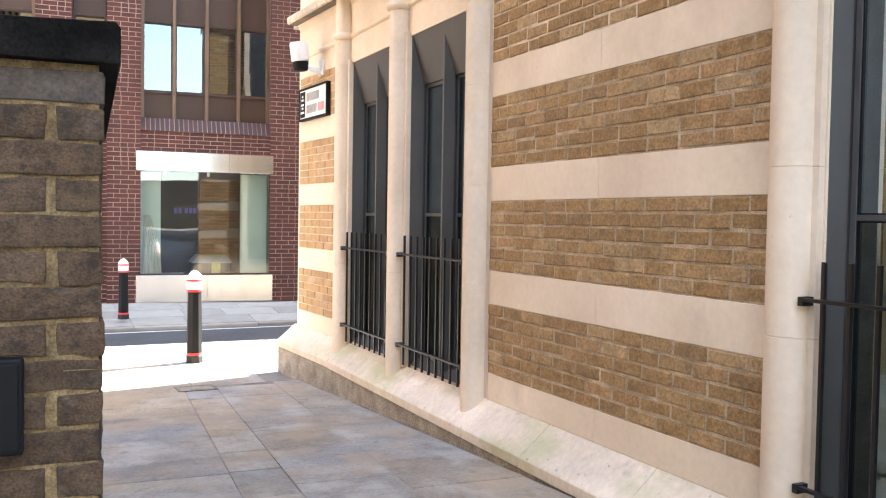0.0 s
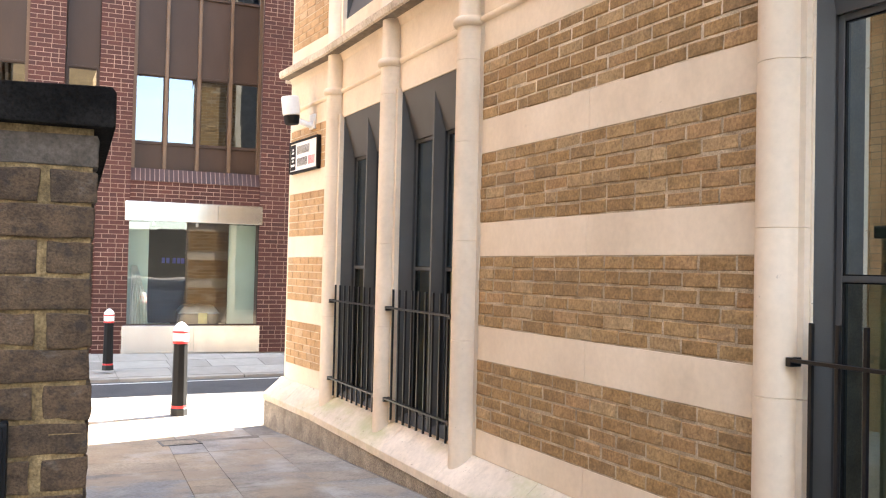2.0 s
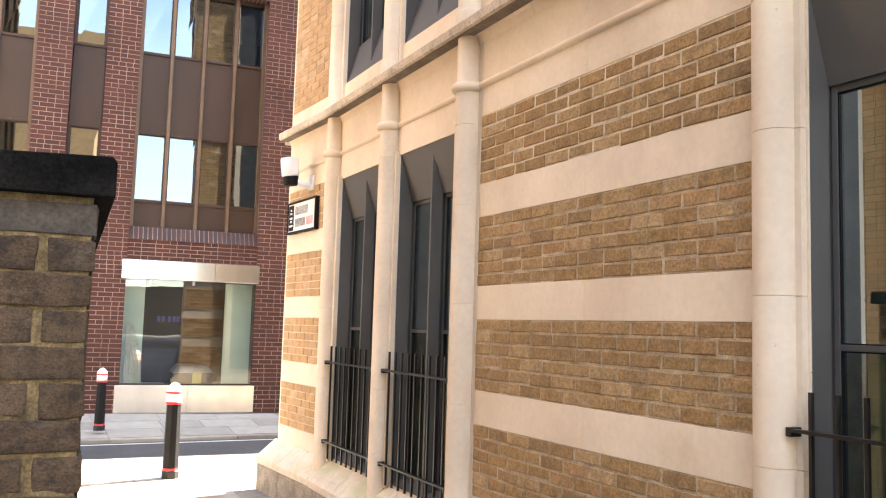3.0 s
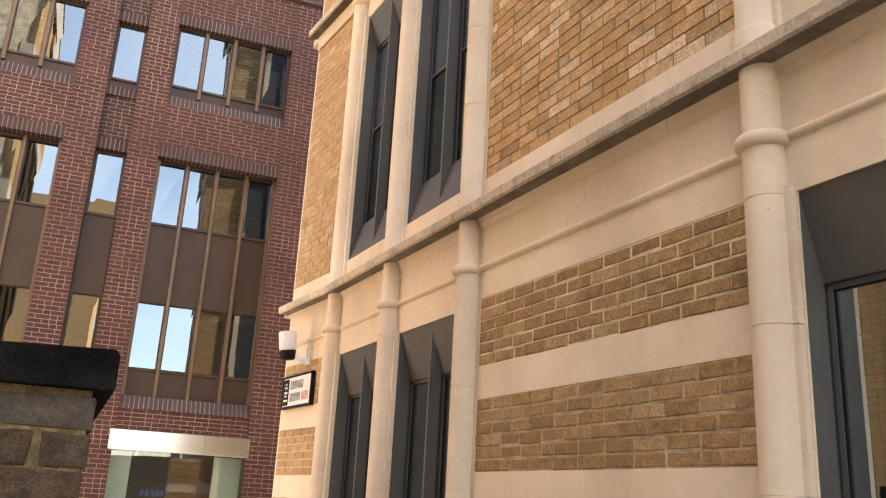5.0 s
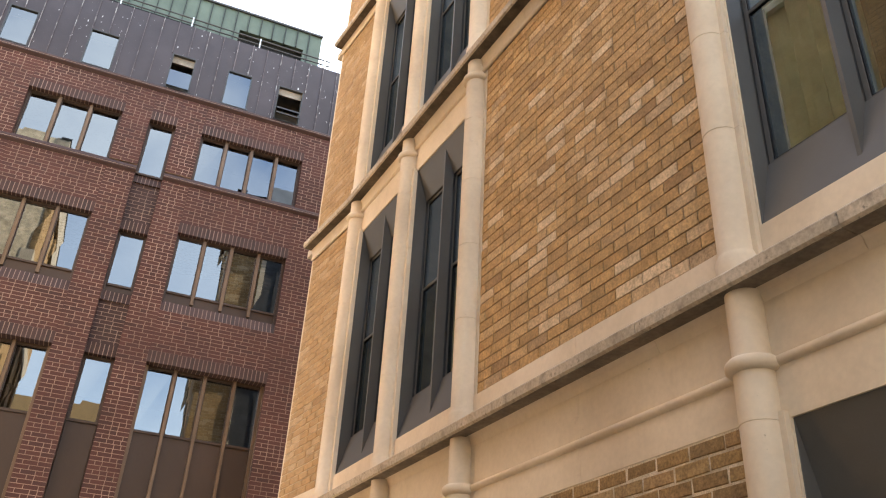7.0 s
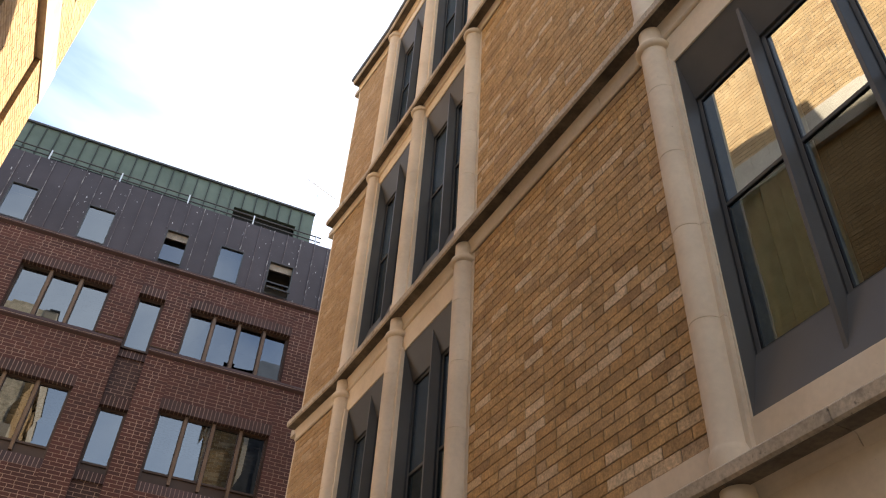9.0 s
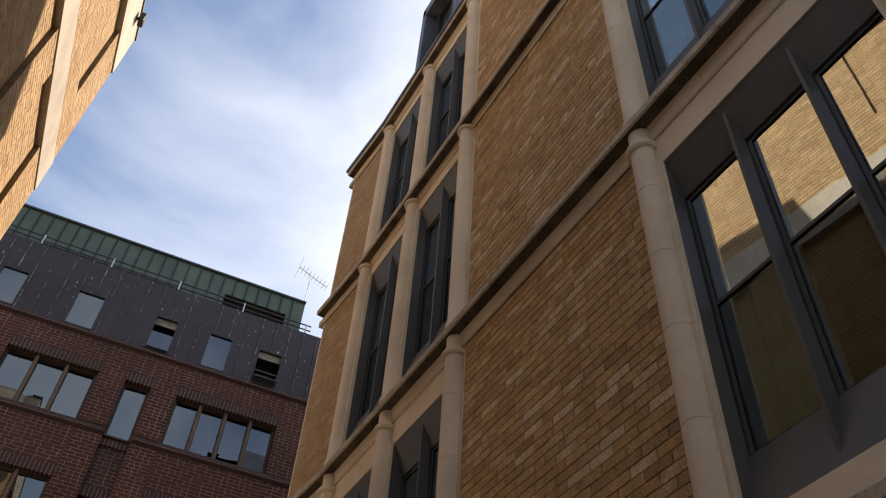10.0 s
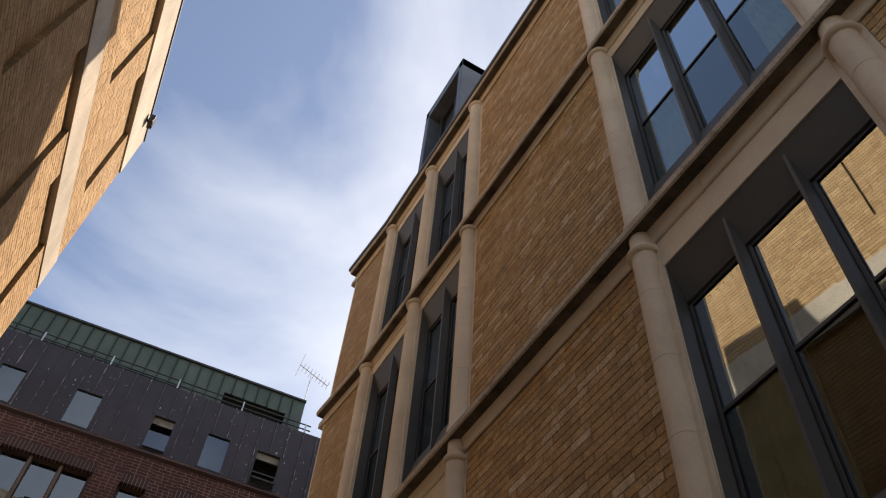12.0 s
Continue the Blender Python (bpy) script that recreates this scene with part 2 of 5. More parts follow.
GMETAL = surface("grey_window_metal", [(0.0749, 0.0749, 0.0729), (0.0891, 0.088, 0.085)], rough=0.5, metal=0.0, scale=1.5, grain=150, grain_amt=0.05, blotch=0.08, bump=0.03)
DMETAL = surface("dark_window_frame", [(0.036, 0.037, 0.038), (0.046, 0.047, 0.048)], rough=0.4, metal=0.2, scale=2, grain=150, grain_amt=0.05, blotch=0.08, bump=0.0)
BMETAL = surface("bronze_metal", [(0.040, 0.024, 0.0175), (0.053, 0.032, 0.0235)], rough=0.45, metal=0.3, scale=1.0, grain=60, grain_amt=0.06, blotch=0.14, bump=0.04, stretch=(1, 1, 0.4))
BLIGHT = surface("bronze_mullion_metal", [(0.105, 0.066, 0.042), (0.135, 0.086, 0.056)], rough=0.4, metal=0.35, scale=2, grain=60, grain_amt=0.06, blotch=0.1, bump=0.03)
IRON = surface("black_painted_iron", [(0.006, 0.006, 0.0066), (0.011, 0.011, 0.0118)], rough=0.38, scale=8, grain=120, grain_amt=0.15, blotch=0.15, bump=0.15)
ZINC = surface("dark_seamed_metal", [(0.0377, 0.0302, 0.0352), (0.0478, 0.039, 0.0453)], rough=0.5, metal=0.2, scale=1.2, grain=60, grain_amt=0.12, blotch=0.15, bump=0.05)
stain(ZINC, (0.62, 0.62, 0.62), 17, 0.668, 0.69, (1, 1, 0.5), 0.8)
GREEN = surface("green_patinated_metal", [(0.068, 0.098, 0.078), (0.088, 0.12, 0.096)], rough=0.5, metal=0.15, scale=1.5, grain=60, grain_amt=0.08, blotch=0.15, bump=0.05)
GSEAM = surface("dark_green_seam", [(0.0117, 0.018, 0.0144), (0.0162, 0.0234, 0.0189)], rough=0.5, metal=0.15, scale=2, grain=60, grain_amt=0.08, blotch=0.1, bump=0.02)
LEAD = surface("lead_sheet", [(0.10, 0.115, 0.14), (0.14, 0.155, 0.18)], rough=0.5, metal=0.3, scale=2, grain=40, grain_amt=0.12, blotch=0.2, bump=0.15)
STEEL = surface("brushed_steel", [(0.50, 0.495, 0.485), (0.60, 0.59, 0.575)], rough=0.24, metal=1.0, scale=1.2, grain=14, grain_amt=0.03, blotch=0.10, bump=0.02, stretch=(2, 2, 0.6))
GALV = surface("galvanised_steel", [(0.50, 0.52, 0.53), (0.60, 0.62, 0.63)], rough=0.45, metal=0.7, scale=8, grain=60, grain_amt=0.1, blotch=0.1, bump=0.05)
SLAB = surface("york_stone", [(0.26, 0.22, 0.165), (0.33, 0.325, 0.305), (0.37, 0.295, 0.20), (0.265, 0.275, 0.28), (0.40, 0.33, 0.235), (0.36, 0.34, 0.305), (0.235, 0.225, 0.21), (0.32, 0.26, 0.185), (0.31, 0.315, 0.31)], rough=0.6, vary="object", scale=2.4, grain=45, grain_amt=0.28, blotch=0.32, bump=0.4, spec=0.4)
# stone made paler to whiten the sunlit patch and bounce more light
PALE_BOUNCE = surface("pale_bounce_stone", [(0.31, 0.29, 0.265), (0.37, 0.355, 0.335), (0.38, 0.36, 0.325), (0.34, 0.33, 0.315)], rough=0.7, vary="object", scale=2.2, grain=40, grain_amt=0.2, blotch=0.25, bump=0.3)
stain(SLAB, (0.37, 0.29, 0.20), 1.7, 0.48, 0.60, (1, 1, 1), 0.6)
stain(SLAB, (0.48, 0.475, 0.455), 2.1, 0.52, 0.66, (1, 0.7, 1), 0.5)
stain(SLAB, (0.13, 0.115, 0.10), 7.5, 0.58, 0.70, (1, 1, 1), 0.55)
stain(SLAB, (0.09, 0.08, 0.07), 26, 0.66, 0.72, (1, 1, 1), 0.4)
stain(SLAB, (0.50, 0.49, 0.47), 40, 0.70, 0.74, (1, 1, 1), 0.5)
GROUT = surface("paving_grout", [(0.20, 0.18, 0.15), (0.31, 0.28, 0.24)], rough=0.95, scale=3, grain=120, grain_amt=0.4, blotch=0.3, bump=0.4)
ASPHALT = surface("asphalt", [(0.052, 0.053, 0.056), (0.07, 0.07, 0.073)], rough=0.9, scale=1.2, grain=160, grain_amt=0.4, blotch=0.15, bump=0.5)
KERB = surface("granite_kerb", [(0.24, 0.22, 0.20), (0.33, 0.31, 0.28)], rough=0.8, vary="object", scale=5, grain=140, grain_amt=0.3, blotch=0.15, bump=0.3)
WHITE = surface("white_paint", [(0.72, 0.72, 0.70), (0.80, 0.80, 0.78)], rough=0.4, scale=4, grain=60, grain_amt=0.05, blotch=0.06, bump=0.05)
REDP = surface("red_paint", [(0.52, 0.03, 0.03), (0.62, 0.04, 0.04)], rough=0.4, scale=4, grain=60, grain_amt=0.08, blotch=0.08, bump=0.05)
YELLOW = surface("yellow_card", [(0.40, 0.34, 0.10), (0.50, 0.42, 0.14)], rough=0.8, scale=6, grain=60, grain_amt=0.1, blotch=0.15, bump=0.0)
CLOTH = surface("pale_curtain_cloth", [(0.56, 0.57, 0.46), (0.67, 0.68, 0.56)], rough=0.95, scale=4, grain=200, grain_amt=0.12, blotch=0.12, bump=0.2)
FROST = surface("frosted_screen", [(0.50, 0.60, 0.56), (0.56, 0.66, 0.62)], rough=0.5, scale=1.2, grain=90, grain_amt=0.04, blotch=0.08, bump=0.0)
# plaster coloured very dark to give the dimness of unlit rooms
DIMMED = surface("dimmed_plaster", [(0.066, 0.06, 0.051), (0.09, 0.081, 0.069)], rough=0.9, scale=1.0, grain=30, grain_amt=0.1, blotch=0.15, bump=0.0)
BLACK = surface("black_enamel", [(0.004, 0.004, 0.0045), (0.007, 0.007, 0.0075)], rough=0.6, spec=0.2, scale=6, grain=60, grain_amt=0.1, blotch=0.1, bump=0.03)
GLASS = glass("coated_glass", (0.82, 0.94, 1.0), 0.57, (0.60, 0.68, 0.58))
BGLASS = glass("solar_glass", (0.82, 0.92, 1.0), 0.118, (0.20, 0.18, 0.155))
LGLASS = glass("green_tinted_glass", (0.84, 0.94, 0.95), 0.20, (0.70, 0.78, 0.60))
SGLASS = glass("shop_glass", (0.95, 0.97, 1.0), 0.06, (0.85, 0.92, 0.88))


# ---------------------------------------------------------------- building helpers
class Geo:
    """Gathers faces of one mesh."""

    def __init__(self, m=None):
        self.v, self.f, self.m = [], [], m or Matrix()

    def add(self, verts, faces):
        n = len(self.v)
        self.v += [tuple(self.m @ Vector(p)) for p in verts]
        self.f += [tuple(n + i for i in f) for f in faces]
        return self

    def box(self, x0, y0, z0, x1, y1, z1):
        x0, x1, y0, y1, z0, z1 = min(x0, x1), max(x0, x1), min(y0, y1), max(y0, y1), min(z0, z1), max(z0, z1)
        v = [(x, y, z) for z in (z0, z1) for y in (y0, y1) for x in (x0, x1)]
        return self.add(v, [(0, 2, 3, 1), (4, 5, 7, 6), (0, 1, 5, 4), (1, 3, 7, 5), (3, 2, 6, 7), (2, 0, 4, 6)])

    def run(self, prof, y0, y1):
        """A profile of (x, z), anticlockwise seen from -y, drawn along y."""
        n = len(prof)
        v = [(x, y0, z) for x, z in prof] + [(x, y1, z) for x, z in prof]
        f = [(i, i + n, (i + 1) % n + n, (i + 1) % n) for i in range(n)] + [tuple(range(n)), tuple(range(2 * n - 1, n - 1, -1))]
        return self.add(v, f)

    def lathe(self, prof, cx, cy, n=24, a0=0.0, a1=360.0):
        """A profile of (radius, z), from below, turned about an upright axis."""
        full = abs(a1 - a0) >= 360
        k = n if full else n + 1
        v = [(cx + r * math.cos(radians(a0 + (a1 - a0) * i / n)), cy + r * math.sin(radians(a0 + (a1 - a0) * i / n)), z) for r, z in prof for i in range(k)]
        f = [(j * k + i, j * k + (i + 1) % k, (j + 1) * k + (i + 1) % k, (j + 1) * k + i) for j in range(len(prof) - 1) for i in range(n)]
        f += [tuple(range(k - 1, -1, -1)), tuple((len(prof) - 1) * k + i for i in range(k))] if full else []
        return self.add(v, f)

    def tube(self, a, b, r, n=10):
        a, b = Vector(a), Vector(b)
        q = (b - a).to_track_quat("Z", "Y").to_matrix()
        v = [tuple(p + q @ Vector((r * math.cos(2 * math.pi * i / n), r * math.sin(2 * math.pi * i / n), 0))) for p in (a, b) for i in range(n)]
        f = [(i, (i + 1) % n, (i + 1) % n + n, i + n) for i in range(n)] + [tuple(range(n - 1, -1, -1)), tuple(range(n, 2 * n))]
        return self.add(v, f)


def part(name, geo, material, parent=None, label="", bevel=0.0, smooth=False, kind=""):
    """Links the gathered faces as one mesh object, under a thing or a part."""
    me = bpy.data.meshes.new(name)
    me.from_pydata(geo.v, [], geo.f)
    bm = bmesh.new()
    bm.from_mesh(me)
    if bevel:
        bmesh.ops.bevel(bm, geom=[e for e in bm.edges if e.calc_face_angle(0) > 0.6], offset=bevel, segments=2, profile=0.6, affect='EDGES', clamp_overlap=True)
    if len(bm.faces) < 40000 and "glass" not in material.name:
        bmesh.ops.recalc_face_normals(bm, faces=bm.faces)
    bm.to_mesh(me)
    bm.free()
    me.materials.append(material)
    if smooth:
        me.shade_smooth()
        me.set_sharp_from_angle(angle=radians(35))
    ob = new(name, me)
    ob.parent = parent
    return tagged(ob, label=label, kind=kind)


def thing(name, label, category, m=None, group="", kind=""):
    """An empty at a thing's base, to parent its parts."""
    ob = new(name)
    ob.empty_display_size = 0.1
    ob.matrix_world = m or Matrix()
    return tagged(ob, label=label, category=category, group=group, kind=kind)


def brick_mesh(name, w, h, d, material, seed, rough=0.0012, cham=0.004):
    """A brick: length w along y, height h, front at x = 0 and depth d behind it, with worn arrises and an uneven face."""
    rng = random.Random(seed)
    j = lambda a: rng.uniform(-a, a)
    out, inn = [], []
    for y, z in ((0, 0), (w, 0), (w, h), (0, h)):
        sy, sz = (1 if y == 0 else -1), (1 if z == 0 else -1)
        out.append((cham + j(rough) * 0.5, y + j(rough), z + j(rough)))
        inn.append((j(rough) * 0.6, y + sy * cham + j(rough), z + sz * cham + j(rough)))
    back = [(d, 0, 0), (d, w, 0), (d, w, h), (d, 0, h)]
    v = out + inn + back
    f = [(4, 5, 6, 7)] + [(i, (i + 1) % 4, 4 + (i + 1) % 4, 4 + i) for i in range(4)] + [(8 + i, 8 + (i + 1) % 4, (i + 1) % 4, i) for i in range(4)]
    me = bpy.data.meshes.new(name)
    me.from_pydata(v, [], [tuple(reversed(q)) for q in f])
    me.materials.append(material)
    return me


COURSE, BL, BH, JOINT = 0.0752, 0.2145, 0.0655, 0.0098


def courses(y0, y1, z0, n, seed, headers=0.05, joint=JOINT):
    """Places of bricks in n courses from y0 to y1: (y, z, length)."""
    rng = random.Random(seed)
    out = []
    for k in range(n):
        y, z = y0, z0 + k * COURSE
        first = (0.5 if k % 2 else 1.0) * (BL + JOINT) - joint
        first *= rng.uniform(0.9, 1)
        while y < y1 - 0.02:
            w = first if y == y0 else ((BL - joint) / 2 if rng.random() < headers else BL + JOINT - joint)
            if y1 - (y + w) < 0.06:
                w = y1 - y
            out.append((y, z, min(w, y1 - y)))
            y += w + joint
    return out


def brick_skin(geo, y0, y1, z0, z1, x, depth, seed, front=-1, course=COURSE, headers=0.05, joint=JOINT, uneven=0.002):
    """Adds a joined skin of bricks in the plane x, facing front along x."""
    n = max(1, int(round((z1 - z0) / course)))
    ch = (z1 - z0) / n
    rng = random.Random(seed)
    for y, z, w in courses(y0, y1, 0, n, seed, headers, joint):
        zz = z0 + z / COURSE * ch
        p = x + front * rng.uniform(-uneven, uneven)
        geo.box(p, y, zz + joint * 0.5, x - front * depth, y + w, zz + ch - joint * 0.5)


# ---------------------------------------------------------------- ground, road, kerbs
SLOPE0, SLOPE, FLAT_Y, FLAT_Z = 0.28, 0.0545, 8.6, -0.189


def ground_z(y):
    return FLAT_Z if y > FLAT_Y else SLOPE0 - SLOPE * max(y, -9.0)


g = Geo()
ys = [-600, -9, FLAT_Y, 11.25, 11.26, 13.05, 13.06, 14.9, 600]
zs = [0.757, 0.757, FLAT_Z, FLAT_Z, -0.235, -0.235, -0.20, -0.03, -0.03]
vv = [(x, y, z - 0.008) for y, z in zip(ys, zs) for x in (-600, 600)]
g.add(vv, [(2 * i, 2 * i + 1, 2 * i + 3, 2 * i + 2) for i in range(len(ys) - 1)])
tagged(part("ground", g, GROUT), label="sandy jointed ground under the paving", category="ground", kind="structure")

g = Geo()
g.box(-60, 11.40, -0.30, 60, 12.98, -0.212)
tagged(part("road", g, ASPHALT), label="narrow grey asphalt street behind the bollards", category="road", kind="structure")
g = Geo()
g.box(-60, 12.78, -0.211, 60, 12.83, -0.2095)
road_line = tagged(part("road_line", g, WHITE), label="worn white line along the kerb", category="road marking", kind="structure")

kerb = thing("kerb", "row of pale granite kerb stones along the street", "kerb", kind="structure")
for k in range(40):
    x0 = -16 + 0.9 * k
    g = Geo()
    g.box(x0, 11.25, -0.32, x0 + 0.892, 11.40, -0.19)
    part("kerb_stone", g, KERB, kerb, bevel=0.008)
    g = Geo()
    g.box(x0 + 0.3, 12.98, -0.32, x0 + 1.192, 13.13, -0.165)
    part("kerb_stone", g, KERB, kerb, bevel=0.012)
g = Geo()
g.add([(-60, 13.135, -0.17), (60, 13.135, -0.17), (60, 14.9, 0.0), (-60, 14.9, 0.0), (-60, 13.135, -0.4), (60, 13.135, -0.4), (60, 14.9, -0.4), (-60, 14.9, -0.4)],
      [(0, 1, 2, 3), (4, 5, 1, 0), (7, 6, 5, 4)])
far_pavement = tagged(part("pavement", g, GROUT), label="pavement of stone slabs along the brick office", category="pavement", kind="structure")
tilt_far = Matrix.Translation((0, 13.135, -0.167)) @ Matrix.Rotation(math.atan2(0.17, 1.765), 4, 'X')
rng = random.Random(5)
for row, (a, b) in enumerate(((0.005, 0.55), (0.56, 1.10), (1.11, 1.75))):
    x = -7.0 + rng.random() * 0.5
    while x < 4.0:
        w = rng.uniform(0.55, 1.05)
        g = Geo(tilt_far)
        g.box(x, a, 0.0, x + w - 0.01, b, 0.006)
        part("slab", g, KERB, far_pavement)
        x += w

# alley paving: slabs laid in rows that follow the alley
alley = thing("pavement", "worn York stone slabs with grey and rusty stains", "pavement", kind="structure")
slope_m = Matrix.Translation((0, 0, SLOPE0)) @ Matrix.Rotation(-math.atan(SLOPE), 4, 'X')
turn_m = Matrix.Translation((-1.42, 7.68, 0)) @ Matrix.Rotation(radians(-4.9), 4, 'Z')
rng = random.Random(11)
edges = [-2.9, -2.2, -1.45, -0.72, 0.0, 0.30, 0.86, 1.34]
fixed = {4: [-11.2, -10.4, -9.8, -9.1, -8.5, -7.9, -7.3, -6.6, -6.0, -5.4, -4.7, -4.1, -3.42, -2.82, -2.31, -1.79, -1.32, -0.88, -0.06, 0.55]}
for c in range(len(edges) - 1):
    cuts = fixed.get(c)
    if not cuts:
        cuts, y = [], -11.5
        while y < 0.6:
            cuts.append(y)
            y += rng.uniform(0.36, 0.82)
        cuts.append(y)
    for a, b in zip(cuts, cuts[1:]):
        g = Geo(slope_m @ turn_m)
        lift = rng.uniform(-0.003, 0.003)
        # the row beside the building is cut to its line
        x1a, x1b = (edges[c + 1], edges[c + 1]) if c < len(edges) - 2 else (1.20 - 0.088 * a, 1.20 - 0.088 * b)
        gap = 0.003 if c == 4 else 0.0016
        v = [(edges[c] + gap, a + gap, -0.03), (x1a - gap, a + gap, -0.03), (x1b - gap, b - gap, -0.03), (edges[c] + gap, b - gap, -0.03)]
        v += [(x, y, lift) for x, y, _ in v]
        g.add(v, [(0, 1, 5, 4), (1, 2, 6, 5), (2, 3, 7, 6), (3, 0, 4, 7), (4, 5, 6, 7), (3, 2, 1, 0)])
        part("slab", g, SLAB, alley, bevel=0.0018)
# level slabs by the street, the outer rows paler for the sunlit patch
flat_m = Matrix.Translation((0, 0, FLAT_Z))
for row, (a, b) in enumerate(((8.42, 9.05), (9.06, 9.75), (9.76, 10.4), (10.41, 11.24))):
    x = -6.0 + rng.random() * 0.6
    while x < 5.0:
        w = rng.uniform(0.5, 1.1)
        g = Geo(flat_m)
        y0 = a if row else 8.33
        if not (row < 1 and x + w > -0.3):
            g.box(x + 0.005, y0, -0.03, x + w - 0.005, b, rng.uniform(-0.002, 0.003))
            part("slab", g, SLAB if row < 2 else PALE_BOUNCE, alley, bevel=0.003)
        x += w
cover = thing("inspection_cover", "small flush metal inspection cover in the paving", "manhole cover", slope_m)
g = Geo()
g.box(-1.42, 8.12, -0.01, -1.10, 8.42, 0.005)
part("lid", g, GRANITE, cover, bevel=0.003)
g = Geo()
for a, b, c, d in ((-1.44, 8.10, -1.08, 8.12), (-1.44, 8.42, -1.08, 8.44), (-1.44, 8.12, -1.42, 8.42), (-1.10, 8.12, -1.08, 8.42)):
    g.box(a, b, -0.01, c, d, 0.006)
part("frame", g, IRON, cover)

# ---------------------------------------------------------------- stone and brick building
office = thing("office_building", "buff brick and pale limestone office with round shafts", "building")
CORN = [3.51, 6.90, 10.23, 13.57]
RING = [3.105, 6.65, 10.105, 13.40]
BTOP = [2.935, 6.745, 10.13, 13.46]
BBOT = [0.485, 3.79, 7.19, 10.53]
HEAD = [2.90, 6.47, 9.95, 13.28]
SILL = [0.33, 3.81, 7.21, 10.55]
COLS = [7.61, 6.28, 4.96, 2.38, 0.53, -2.03, -3.89]
WINS = [(6.41, 7.48, 2), (5.09, 6.15, 2), (0.66, 2.26, 3), (-3.76, -2.16, 3)]
PANELS = [(2.515, 4.83), (-1.90, 0.40), (-8.0, -4.02)]
PIER_M = Matrix.Translation((0, 7.70, 0)) @ Matrix.Rotation(radians(3.6), 4, 'Z') @ Matrix.Translation((0, -7.70, 0))
PIER = (7.745, 8.89)
GLASS_X = 0.113

# wall behind the brick and stone faces, with the openings left free
solid = [(7.48, 8.88), (6.15, 6.41), (2.26, 5.09), (-2.16, 0.66), (-8.0, -3.76)]
for a, b in solid:
    g = Geo(PIER_M if b > 8 else None)
    g.box(0.012, a, -0.6, 0.36, b, 13.9)
    part("wall", g, MORTAR, office)
for a, b, _ in WINS:
    zz = [(-0.6, SILL[0])] + [(HEAD[k], SILL[k + 1]) for k in range(3)] + [(HEAD[3], 13.9)]
    for z0, z1 in zz:
        g = Geo()
        g.box(0.021, a, z0, 0.36, b, z1)
        part("spandrel", g, STONE, office)
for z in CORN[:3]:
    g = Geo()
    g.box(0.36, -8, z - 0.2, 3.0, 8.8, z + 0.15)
    part("floor_slab", g, DIMMED, office)
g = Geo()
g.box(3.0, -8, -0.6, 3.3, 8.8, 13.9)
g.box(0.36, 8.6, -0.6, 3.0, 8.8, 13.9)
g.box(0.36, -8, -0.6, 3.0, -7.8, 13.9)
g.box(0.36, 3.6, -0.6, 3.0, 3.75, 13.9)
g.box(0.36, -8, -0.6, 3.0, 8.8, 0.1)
part("inner_wall", g, DIMMED, office)
g = Geo()
g.box(3.3, -8, -0.6, 11, 8.8, 13.9)
part("rear_wing", g, MORTAR, office)
g = Geo()
g.add([(-0.1, 8.85, 13.76), (-0.1, -8, 13.76), (1.2, -8, 17.2), (1.2, 7.0, 17.2), (11, 8.85, 13.76), (11, -8, 13.76), (9.8, -8, 17.2), (9.8, 7.0, 17.2)],
      [(0, 3, 2, 1), (3, 7, 6, 2), (4, 5, 6, 7), (0, 4, 7, 3), (0, 1, 5, 4), (1, 2, 6, 5)])
part("roof", g, LEAD, office)

# plinth, granite base
for k, (a, b, m) in enumerate(((7.70, 9.02, PIER_M), (-8, 7.72, None))):
    y = a
    while y < b - 0.05:
        e = min(y + (0.93 if k else 0.69), b)
        e = b if b - e < 0.3 else e
        g = Geo(m)
        g.run([(0.012, 0.082), (0.012, 0.312), (-0.002, 0.312), (-0.012, 0.302), (-0.195, 0.150), (-0.203, 0.140), (-0.203, 0.082)], y + 0.0015, e - 0.0015)
        part("plinth_stone", g, PLINTH, office, bevel=0.003)
        g = Geo(m)
        g.box(-0.186, y + 0.0025, -0.6, 0.01, e - 0.0015, 0.072)
        part("granite_block", g, GRANITE, office, bevel=0.003)
        y = e
# street front round the corner: brick between stone courses, with dark windows
STREET = PIER_M @ Matrix.Translation((0, 8.94, 0)) @ Matrix(((0, 1, 0, 0), (-1, 0, 0, 0), (0, 0, 1, 0), (0, 0, 0, 1)))
g = Geo(STREET)
g.box(0.01, 0.0, -0.6, 0.06, 11.0, 13.9)
part("street_wall", g, STONE, office)
g = Geo(STREET)
for k in range(4):
    for z0, z1 in (((0.485, 0.936), (1.150, 1.601), (1.815, 2.266), (2.480, 2.935)) if k == 0 else ((BBOT[k], BTOP[k]),)):
        brick_skin(g, 0.03, 11.0, z0, z1, 0.0, 0.03, 300 + k + int(z0 * 10))
part("street_brickwork", g, UBRICK, office, kind="stuff")
